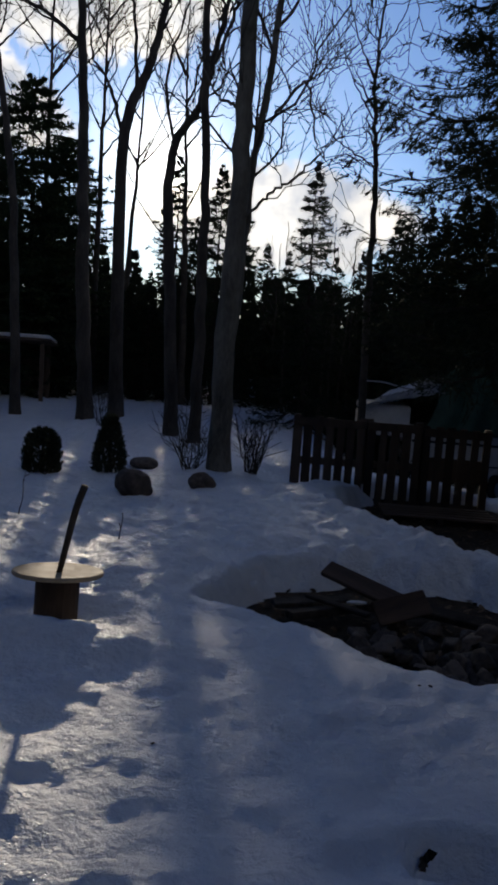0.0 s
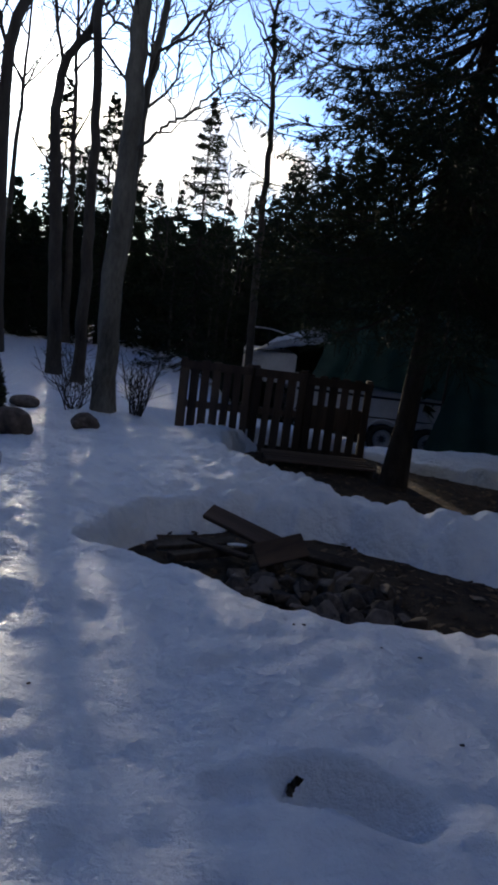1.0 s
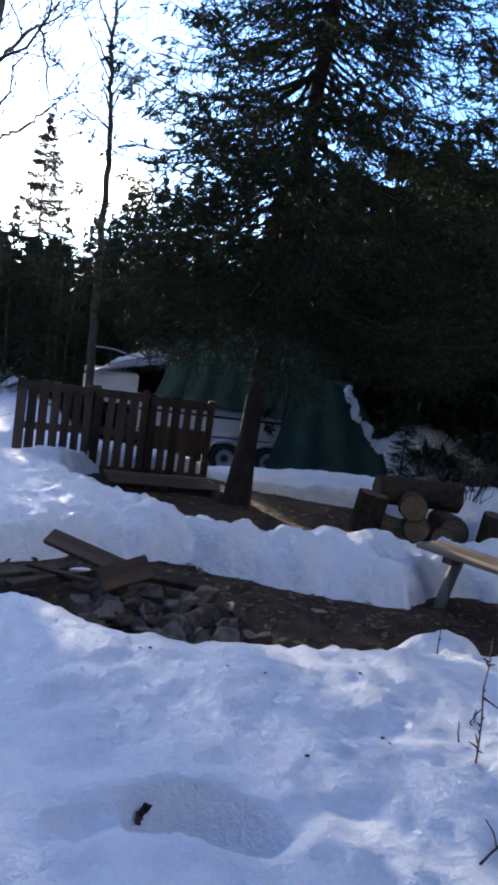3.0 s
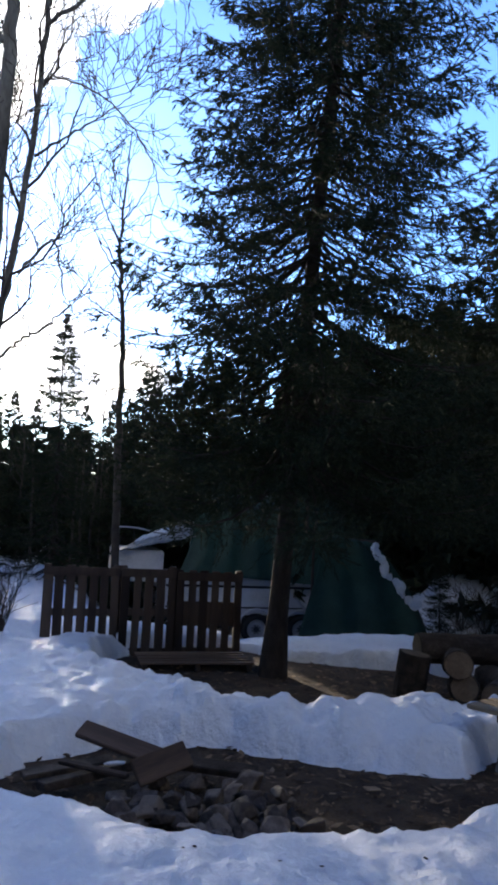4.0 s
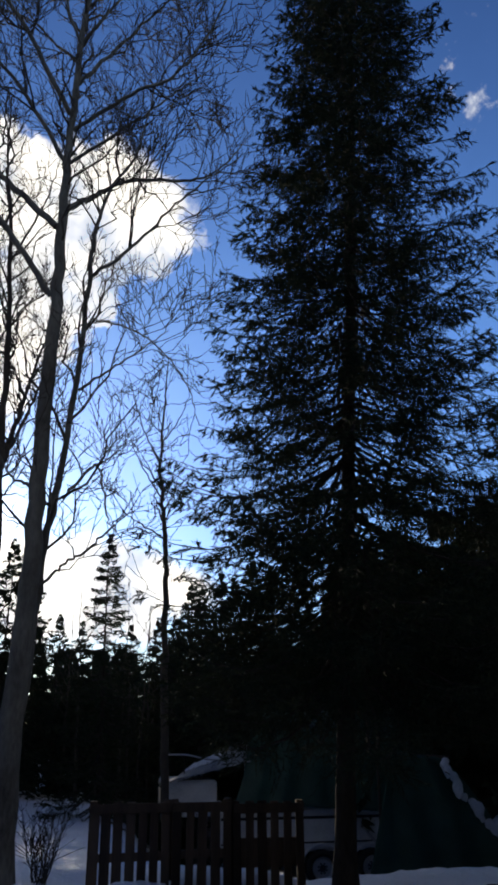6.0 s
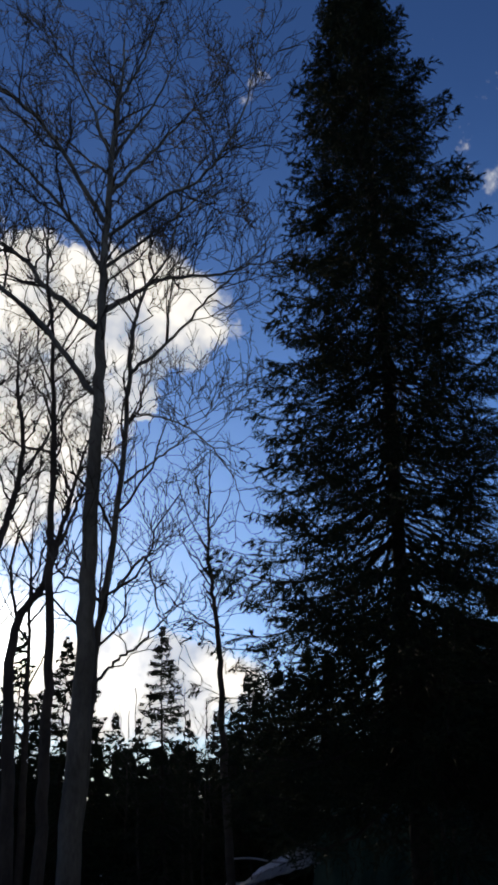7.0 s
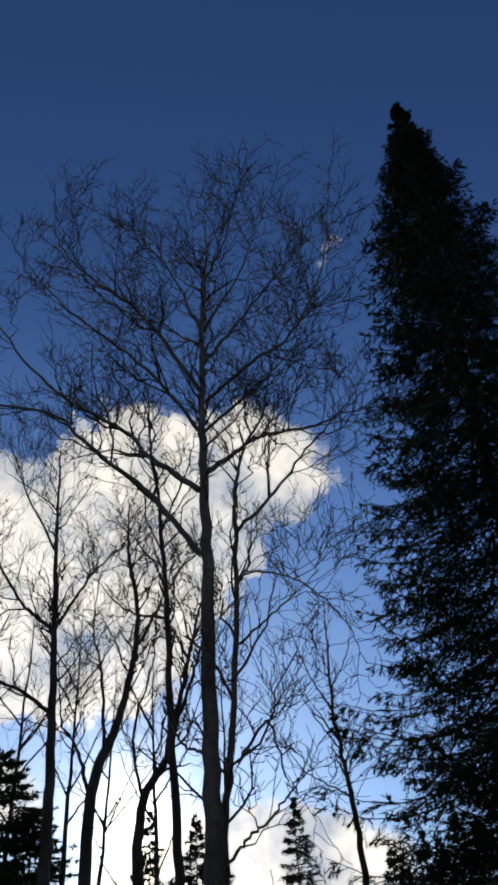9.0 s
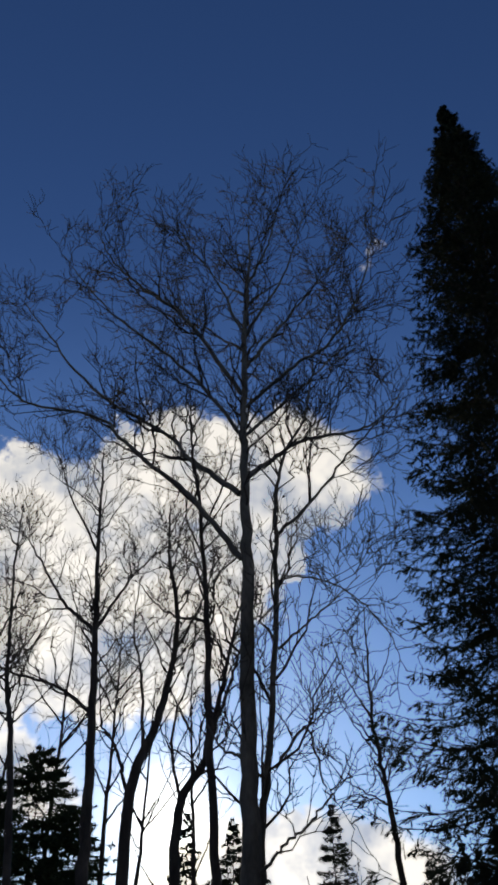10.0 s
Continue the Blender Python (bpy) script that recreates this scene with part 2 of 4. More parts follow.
def tubes(lines, sides=5, cap=True):
    """One mesh's verts and faces for tapered tubes along polylines: (points, radii)."""
    V, F, base = [], [], 0
    ang = np.linspace(0, 2 * math.pi, sides, endpoint=False)
    ca, sa = np.cos(ang), np.sin(ang)
    for pts, rad in lines:
        pts, rad = np.asarray(pts, float), np.asarray(rad, float)
        d = np.gradient(pts, axis=0)
        d /= np.linalg.norm(d, axis=1, keepdims=True) + 1e-9
        ref = np.array((0.31, 0.22, 0.92)) if abs(d[0] @ np.array((0.31, 0.22, 0.92))) < 0.9 else np.array((0.9, -0.3, 0.1))
        u = np.cross(d, ref)
        u /= np.linalg.norm(u, axis=1, keepdims=True) + 1e-9
        w = np.cross(d, u)
        ring = pts[:, None] + rad[:, None, None] * (u[:, None] * ca[None, :, None] + w[:, None] * sa[None, :, None])
        n = len(pts)
        V.append(ring.reshape(-1, 3))
        i = np.arange(n - 1)[:, None] * sides
        j = np.arange(sides)[None]
        jn = (j + 1) % sides
        F.append((base + np.stack([i + j, i + jn, i + sides + jn, i + sides + j], -1)).reshape(-1, 4))
        base += n * sides
    return np.concatenate(V), np.concatenate(F)


def smooth_line(points, n=12):
    """A Catmull-Rom line through the points."""
    p = np.asarray(points, float)
    p = np.concatenate([[2 * p[0] - p[1]], p, [2 * p[-1] - p[-2]]])
    out = []
    per = max(2, n // (len(p) - 3))
    for a, b, c, d in zip(p, p[1:], p[2:], p[3:]):
        t = np.linspace(0, 1, per, endpoint=False)[:, None]
        out.append(0.5 * (2 * b + (c - a) * t + (2 * a - 5 * b + 4 * c - d) * t ** 2 + (3 * b - a - 3 * c + d) * t ** 3))
    out.append(p[-2][None])
    return np.concatenate(out)


def value_noise(x, y, scale, seed=0, octaves=4):
    """Smooth noise from -1 to 1 over arrays of places."""
    total, amp, norm = 0.0, 1.0, 0.0
    for o in range(octaves):
        u, v = x * scale + 17.3 * seed + 5.1 * o, y * scale - 9.7 * seed + 3.3 * o
        i, j = np.floor(u), np.floor(v)
        fu, fv = u - i, v - j
        fu, fv = fu * fu * (3 - 2 * fu), fv * fv * (3 - 2 * fv)

        def lattice(a, b):
            s = np.sin(a * 127.1 + b * 311.7 + seed * 74.7 + o * 19.19) * 43758.5453
            return (s - np.floor(s)) * 2 - 1

        n = (lattice(i, j) * (1 - fu) + lattice(i + 1, j) * fu) * (1 - fv) + (lattice(i, j + 1) * (1 - fu) + lattice(i + 1, j + 1) * fu) * fv
        total, norm = total + n * amp, norm + amp
        amp, scale = amp * 0.5, scale * 2.03
    return total / norm


def outside(x, y, poly):
    """Signed distance to a polygon: positive outside."""
    best, odd = np.full(x.shape, 1e9), np.zeros(x.shape, bool)
    for (ax, ay), (bx, by) in zip(poly, poly[1:] + poly[:1]):
        ex, ey = bx - ax, by - ay
        t = np.clip(((x - ax) * ex + (y - ay) * ey) / (ex * ex + ey * ey), 0, 1)
        best = np.minimum(best, np.hypot(x - ax - t * ex, y - ay - t * ey))
        cross = ((ay > y) != (by > y)) & (x < ex * (y - ay) / (ey if ey else 1e-9) + ax)
        odd ^= cross
    return np.where(odd, -best, best)


def step(v, lo, hi):
    t = np.clip((v - lo) / (hi - lo), 0, 1)
    return t * t * (3 - 2 * t)


# ---- ground and snow ----
PIT = [(-0.05, 5.0), (0.55, 4.62), (0.95, 4.08), (1.9, 3.86), (2.7, 3.84), (3.6, 3.9), (4.7, 4.3), (4.7, 5.1), (3.75, 5.25), (3.35, 4.95), (2.55, 5.3), (1.8, 5.95), (0.9, 6.1), (0.3, 5.85)]
STRIP = [(1.15, 8.5), (1.7, 7.2), (2.4, 6.5), (3.4, 6.3), (4.3, 6.3), (5.3, 6.6), (5.2, 7.7), (5.0, 8.4), (4.3, 8.65), (3.6, 9.05), (3.05, 9.8), (2.0, 9.8), (1.5, 9.4)]


def soil_height(x, y):
    z = -0.28 - 1.24 * step(y, 9.8, 13.8) * step(x, 0.8, 3.2) + 0.15 * step(y, 10, 30) * step(-x, 0, 4)
    return z + 0.03 * value_noise(x, y, 1.3, 3) + 0.012 * value_noise(x, y, 9.0, 4, 2)


def snow_height(x, y):
    ragged = 0.10 * value_noise(x, y, 2.2, 5, 3) + 0.035 * value_noise(x, y, 12.0, 6, 2)
    pit, strip = outside(x, y, PIT) + ragged, outside(x, y, STRIP) + ragged
    edge = np.minimum(pit, strip)
    cover = -0.10 + 0.35 * step(edge, -0.06, 0.22) + 0.08 * step(edge, 0.1, 0.6)
    roll = 0.05 * value_noise(x, y, 0.55, 7, 3) + 0.024 * value_noise(x, y, 2.0, 8, 2) + 0.020 * value_noise(x, y, 4.5, 9, 2) + 0.017 * value_noise(x, y, 8.0, 19, 2) + 0.011 * value_noise(x, y, 13.0, 29, 2)
    # trampled bank between the two bare patches
    bank = step(y, 4.6, 5.4) * (1 - step(y, 8.2, 9.0)) * step(x, 0.2, 1.2)
    roll = roll + bank * (0.12 * value_noise(x, y, 2.6, 10, 3) + 0.08 * value_noise(x, y, 6.0, 11, 3))
    roll = roll - 0.13 * np.exp(-(((x - 0.55) / 0.45) ** 2 + ((y - 9.5) / 0.5) ** 2))
    roll = roll - 0.16 * step(x, 2.5, 3.3) * step(y, 8.4, 9.2) * (1 - step(y, 12, 14))
    # drift in front of the pallets, hollow round the spool, old footprint, hump by the bench
    roll = roll + 0.10 * np.exp(-(((x - 1.15) / 0.5) ** 2 + ((y - 9.1) / 0.35) ** 2))
    roll = roll - 0.13 * np.exp(-(((x + 1.0) / 0.65) ** 2 + ((y - 4.50) / 0.40) ** 2)) + 0.09 * np.exp(-(((x + 0.9) / 0.8) ** 2 + ((y - 3.85) / 0.22) ** 2))
    across, along = y - 2.205 + 0.33 * (x - 0.82), x - 0.82
    roll = roll - 0.31 * np.exp(-((along / np.where(along > 0, 0.25, 0.19)) ** 2 + (across / np.where(across > 0, 0.135, 0.115)) ** 2) ** 2.3) - 0.05 * np.exp(-(((x - 0.68) / 0.085) ** 2 + ((y - 2.27) / 0.075) ** 2) ** 1.4)
    roll = roll - 0.07 * np.exp(-(((x - 0.46) / 0.10) ** 2 + ((y - 2.24) / 0.075) ** 2)) + 0.045 * np.exp(-(((x - 1.22) / 0.15) ** 2 + ((y - 2.02) / 0.13) ** 2)) - 0.05 * np.exp(-(((x - 1.38) / 0.15) ** 2 + ((y - 2.2) / 0.07) ** 2))
    roll = roll - 0.05 * np.exp(-(((x - 1.75) / 0.16) ** 2 + ((y - 2.75) / 0.10) ** 2))
    cover = np.maximum(cover, -0.1 + (0.33 + 0.10 * value_noise(x, y, 4.0, 23, 2)) * np.exp(-((((x - 2.95 + 0.1 * value_noise(x, y, 3.0, 24, 2)) / 0.30) ** 2 + ((y - 4.05) / 0.22) ** 2) ** 1.5)))
    keep = step(edge, -0.02, 0.3)
    return soil_height(x, y) + cover + roll * (0.25 + 0.75 * keep)


def spread(lo, hi, fine, grow, far):
    """Grid lines: even inside, ever wider outside."""
    a = list(np.arange(lo, hi + 1e-6, fine))
    s, v = fine, a[-1]
    while v < far:
        s *= grow
        v += s
        a.append(v)
    s, v = fine, a[0]
    while v > -far:
        s *= grow
        v -= s
        a.insert(0, v)
    return np.array(a)


def sheet(name, height, fine, mat, label):
    gx, gy = np.meshgrid(spread(-3.2, 6.0, fine, 1.15, 900), spread(1.2, 9.6, fine, 1.15, 900))
    z = height(gx, gy)
    n, m = gx.shape
    i = np.arange(n * m).reshape(n, m)
    quads = np.stack([i[:-1, :-1], i[:-1, 1:], i[1:, 1:], i[1:, :-1]], -1).reshape(-1, 4)
    ob = new(name, mesh_data(name, np.stack([gx, gy, z], -1).reshape(-1, 3), quads, mat, True))
    return tagged(ob, label, name, kind="structure")


sheet("ground", soil_height, 0.11, SOIL, "dark bare soil with leaf litter where snow has melted")
sheet("snow", snow_height, 0.027, SNOW, "old lumpy blue-shaded snow cover over the yard")


def ground_z(x, y):
    a, b = np.array([float(x)]), np.array([float(y)])
    return float(max(soil_height(a, b)[0], snow_height(a, b)[0]))


# ---- conifers ----
def needle_clumps(p0, p1, per, length, width, rng):
    """Needle tufts along many twigs (p0 to p1): slim triangles that stand off all round."""
    n = len(p0)
    d = p1 - p0
    ln = np.linalg.norm(d, axis=1, keepdims=True) + 1e-9
    d = d / ln
    ref = rng.normal(size=(n, 3))
    u = np.cross(d, ref)
    u /= np.linalg.norm(u, axis=1, keepdims=True) + 1e-9
    w = np.cross(d, u)
    t = (np.arange(per) + rng.uniform(0, 1, (n, per))) / per
    a = rng.uniform(0, 2 * math.pi, (n, per))
    side = u[:, None] * np.cos(a)[..., None] + w[:, None] * np.sin(a)[..., None]
    root = p0[:, None] + d[:, None] * (t * ln)[..., None]
    tip = root + (d[:, None] * 0.82 + side * 0.5) * length * rng.uniform(0.7, 1.25, (n, per, 1))
    flat = np.cross(side, d[:, None]) * width * 0.5
    v = np.stack([root - flat, root + flat, tip], 2).reshape(-1, 3)
    return v


def conifer_meshes(height, radius, seed, whorls=34, arms=7, twigs=16, per=12, needle=0.055, width=0.014, clear=0.06, droop=0.35, girth=0.02, lean=(0, 0), sparse=0.0, sag=0.5, mat=None, fine=True, skew=0.0, least=0.55, gather=0.92):
    """Trunk, limbs and needle crown of a spruce or fir. radius: (share of the height, radius) pairs."""
    rng = np.random.default_rng(seed)
    hs, rs = zip(*radius)
    zs = np.linspace(0, 1, 26)
    bend = 0.004 * height * np.sin(zs * 5 + seed)
    trunk_pts = np.stack([zs * lean[0] + bend, zs * lean[1], zs * height], -1)
    flare = 1 + 0.55 * np.exp(-zs * 45)
    trunk_rad = girth * height * (1 - zs * 0.96) * flare / 2
    tv, tf = tubes([(trunk_pts, trunk_rad)], 10)
    lines, q0, q1 = [], [], []
    for k in range(whorls):
        s0 = clear + (1 - clear) * ((k + rng.uniform(0, 0.8)) / whorls) ** gather
        if s0 > 0.995:
            continue
        for j in range(arms):
            if rng.uniform() < sparse:
                continue
            az = 2 * math.pi * (j + rng.uniform(-0.4, 0.4)) / arms + k * 2.4
            s = min(max(s0 + rng.uniform(-0.8, 0.8) * (1 - clear) / whorls, clear), 0.992)
            reach = np.interp(s, hs, rs)
            r = reach * rng.uniform(least, 1.12) * (1 + skew * math.cos(az))
            out = np.array((math.cos(az), math.sin(az), 0))
            root = np.array((s * lean[0], s * lean[1], s * height))
            rise = 0.35 * (s - 0.45) * r
            t = np.linspace(0, 1, 7)
            sagging = -droop * r * np.sin(t * math.pi * 0.62) * (1.15 - s) + droop * 0.55 * r * t ** 3 * (1.15 - s)
            wob = 0.05 * r * np.sin(t * 4 + rng.uniform(0, 6))
            pts = root + out * (t * r)[:, None] + np.array((-out[1], out[0], 0)) * wob[:, None]
            pts[:, 2] += rise * t + sagging
            lines.append((pts, np.linspace(0.008 + 0.006 * r, 0.003, 7)))
            # side twigs that hang a little
            m = max(4, int(twigs * (0.35 + 0.65 * r / max(rs))))
            ts = np.sort(rng.uniform(0.16, 1.0, m))
            start = np.stack([np.interp(ts, t, pts[:, c]) for c in range(3)], -1)
            sgn = np.where(np.arange(m) % 2, 1.0, -1.0)
            along = out[None] * rng.uniform(0.45, 0.9, (m, 1)) + np.array((-out[1], out[0], 0))[None] * (sgn * rng.uniform(0.5, 1.0, m))[:, None]
            along[:, 2] -= rng.uniform(0.0, sag, m)
            along /= np.linalg.norm(along, axis=1, keepdims=True)
            ln = (0.10 * min(1.0, (1 - s) * 7) + 0.30 * r * (1.05 - ts)) * rng.uniform(0.6, 1.2, m)
            end = start + along * ln[:, None]
            q0.append(start)
            q1.append(end)
            # second order twigs
            for f in (0.35, 0.65):
                mid = start + (end - start) * f
                tilt = along + rng.normal(size=(m, 3)) * 0.55
                tilt[:, 2] -= 0.25 * sag
                tilt /= np.linalg.norm(tilt, axis=1, keepdims=True)
                q0.append(mid)
                q1.append(mid + tilt * (ln * 0.5)[:, None])
            # the limb's own end
            q0.append(pts[3:-1])
            q1.append(pts[4:])
    top = trunk_pts[-1]
    q0.append(np.array([trunk_pts[-3], trunk_pts[-2]]))
    q1.append(np.array([trunk_pts[-2], top]))
    q0, q1 = np.concatenate(q0), np.concatenate(q1)
    nv = needle_clumps(q0, q1, per, needle, width, rng)
    nf = np.arange(len(nv)).reshape(-1, 3)
    if not fine:
        lines = [(p[::6], r[::6]) for p, r in lines]
    lv, lf = tubes(lines, 4 if fine else 3)
    return (mesh_data("trunk", tv, tf, BARK_SPRUCE, True), mesh_data("bough_wood", lv, lf, BARK_SPRUCE), mesh_data("crown", nv, nf, mat or NEEDLES))


def conifer(name, at, label, meshes, group="", turn=0.0, size=1.0, category="tree"):
    ob = thing(name, at, label, category, group, turn=turn)
    ob.scale = (size, size, size)
    for n, me in zip(("trunk", "bough_wood", "crown"), meshes):
        p = part_of(n, me, ob)
        if n != "trunk":
            p["kind"] = "stuff"
    return ob


# the tall spruce beside the pallets
BIG = conifer_meshes(17.2, ((0, 2.4), (0.10, 2.62), (0.20, 2.72), (0.32, 2.32), (0.42, 1.96), (0.6, 1.50), (0.72, 1.16), (0.84, 0.72), (0.92, 0.37), (0.97, 0.16), (1, 0.02)), 11, whorls=66, arms=11, twigs=42, per=14, needle=0.056, width=0.0116, skew=0.07, clear=0.15, droop=0.33, girth=0.0135, lean=(0.80, 0.0), sparse=0.1, sag=0.8, least=0.66, gather=1.22)
conifer("spruce_tree", (3.12, 8.45, -0.30), "tall dark green spruce with drooping needle boughs, rising from bare soil", BIG)
# its neighbour further along
NEXT = conifer_meshes(7.7, ((0, 1.8), (0.2, 3.1), (0.4, 2.8), (0.7, 1.7), (0.9, 0.6), (1, 0.04)), 12, whorls=34, arms=9, twigs=28, per=10, needle=0.07, width=0.018, clear=0.36, droop=0.24, girth=0.03, sparse=0.08, sag=0.8)
conifer("spruce_tree", (6.9, 8.5, -0.35), "broad dark spruce with low boughs beside the brush mound", NEXT)
SPIRE = conifer_meshes(6.0, ((0, 1.2), (0.15, 1.35), (0.5, 0.86), (0.8, 0.36), (0.93, 0.14), (1, 0.01)), 13, least=0.5, whorls=34, arms=8, twigs=14, per=9, needle=0.06, width=0.012, clear=0.03, droop=0.28, girth=0.02, sparse=0.12, sag=0.5)
conifer("small_spruce_tree", (1.02, 16.2, -0.6), "small pointed spruce standing alone behind the pallets", SPIRE)
conifer("small_spruce_tree", (7.35, 12.0, -1.1), "small dark spruce between the tarp and the brush heap", SPIRE, size=0.36)
conifer("small_spruce_tree", (8.1, 11.3, -0.9), "low dark spruce in front of the snowy brush heap", SPIRE, turn=70, size=0.27)
# woods: a few shapes shared by many trees
rng = np.random.default_rng(5)
WOODS = [conifer_meshes(9.0, ((0, 1.6), (0.12, 2.0), (0.45, 1.5), (0.75, 0.8), (1, 0.03)), 21, whorls=30, arms=7, twigs=12, per=5, needle=0.12, width=0.040, fine=False, clear=0.02, sparse=0.05, sag=0.8),
         conifer_meshes(9.0, ((0, 1.3), (0.15, 1.7), (0.5, 1.3), (0.8, 0.6), (1, 0.03)), 22, whorls=30, arms=7, twigs=12, per=5, needle=0.12, width=0.040, fine=False, clear=0.03, sparse=0.10, sag=0.9),
         conifer_meshes(9.0, ((0, 1.9), (0.2, 2.0), (0.6, 1.8), (0.85, 1.3), (0.95, 0.7), (1, 0.2)), 23, whorls=36, arms=9, twigs=18, per=6, needle=0.13, width=0.032, fine=False, clear=0.05, droop=0.05, sparse=0.12, sag=0.2, mat=PINE, least=0.7)]
FAR = [conifer_meshes(9.0, ((0, 1.6), (0.15, 2.0), (0.5, 1.4), (0.8, 0.7), (1, 0.03)), 24, whorls=22, arms=6, twigs=8, per=2, fine=False, needle=0.42, width=0.20, clear=0.0, sparse=0.05, sag=0.9),
       conifer_meshes(9.0, ((0, 1.9), (0.2, 1.9), (0.6, 1.5), (0.85, 0.8), (1, 0.03)), 25, whorls=22, arms=6, twigs=8, per=2, fine=False, needle=0.42, width=0.20, clear=0.0, sparse=0.1, sag=0.8)]
DISTANT = [conifer_meshes(9.0, ((0, 1.8), (0.2, 2.1), (0.55, 1.5), (0.85, 0.6), (1, 0.03)), 26 + i, whorls=15, arms=6, twigs=7, per=2, fine=False, needle=0.62, width=0.34, clear=0.0, sparse=0.05, sag=0.9) for i in (0, 1)]


def wood_tree(az, top, dist, which, turn, shapes=WOODS):
    """A tree at that bearing whose top shows at that elevation from the yard."""
    x, y = math.sin(radians(az)) * dist, math.cos(radians(az)) * dist
    g = ground_z(x, y) - 0.1
    h = 1.6 - g + dist * math.tan(radians(top))
    names = ("fir_tree", "fir_tree", "pine_tree")
    labels = ("dark fir in the woods behind the yard", "thin dark fir in the woods behind the yard", "bushy dark pine at the edge of the woods")
    conifer(names[which], (x, y, g), labels[which], shapes[which], "trees of the woods", turn, h / 9.0)


for az, top, dist, which in ((-16.3, 16.5, 20, 2), (-13.8, 13.0, 21, 2), (-19.5, 14.5, 19, 2), (-23, 15.5, 18, 2), (-6.2, 12.8, 24, 1), (-11.0, 5.5, 24, 0), (-8.8, 5.0, 25, 1), (-3.1, 12.6, 20, 0), (-1.6, 11.0, 20, 1), (-4.6, 9.0, 22, 0), (0.4, 7.5, 21, 0), (2.0, 7.0, 22, 1),
                             (5.4, 6.8, 22, 1), (7.4, 7.4, 21, 0), (9.6, 9.5, 20, 0), (11.8, 10.5, 20, 1), (14.0, 11.5, 20, 0), (17.5, 11.5, 21, 0), (21, 12, 20, 1), (24.5, 13, 21, 0), (28, 14, 20, 0), (31.5, 15, 19, 1), (36, 16, 19, 0), (41, 16, 18, 0), (29.5, 12, 16.5, 0), (33, 13, 16, 1), (36.5, 14, 16, 0), (22.5, 12, 17.5, 0), (8.6, 7.6, 18, 0), (10.4, 9.0, 17.5, 0), (12.8, 10.0, 17.5, 1), (15.5, 11.0, 18, 0), (26, 12, 18.5, 0), (30, 13, 18, 0), (34, 14, 18, 1)):
    wood_tree(az, top, dist, which, rng.uniform(0, 360), WOODS if az < 18 else FAR)
# young firs that fill the woods near the ground
for k in range(30):
    az = -27 + 56 * (k + rng.uniform(-0.4, 0.4)) / 30
    wood_tree(az, rng.uniform(0.5, 4.5), rng.uniform(18.5, 23), int(rng.integers(0, 2)), rng.uniform(0, 360), FAR)
# low growth in the gap where the sun comes through
for az, top, dist in ((-12.2, 5.0, 20), (-11.2, 5.4, 21.5), (-10.1, 4.6, 19.5), (-9.0, 5.2, 20.5), (-7.9, 5.0, 19.5), (-7.0, 6.0, 21), (-5.6, 6.4, 20)):
    wood_tree(az, top, dist, int(rng.integers(0, 2)), rng.uniform(0, 360))
# the rows behind
for k in range(44):
    az = -40 + 86 * (k + rng.uniform(-0.4, 0.4)) / 44
    limit = 6.5 if -13 < az < 9 else 10.5
    wood_tree(az, limit * rng.uniform(0.5, 1.0), rng.uniform(25, 40), int(rng.integers(0, 2)), rng.uniform(0, 360), FAR)
for k in range(46):
    az = -34 + 66 * (k + rng.uniform(-0.4, 0.4)) / 46
    wood_tree(az, rng.uniform(2.5, 5.2), rng.uniform(42, 58), k % 2, rng.uniform(0, 360), DISTANT)
# unseen tall trees closing the yard's other sides, added to cut the sky's fill light
for k in range(36):
    az = 50 + 268 * k / 36 + rng.uniform(-2, 2)
    wood_tree(az, rng.uniform(34, 46), (13.5, 17.5)[k % 2] + rng.uniform(-1, 1), k // 2 % 2, rng.uniform(0, 360), DISTANT)


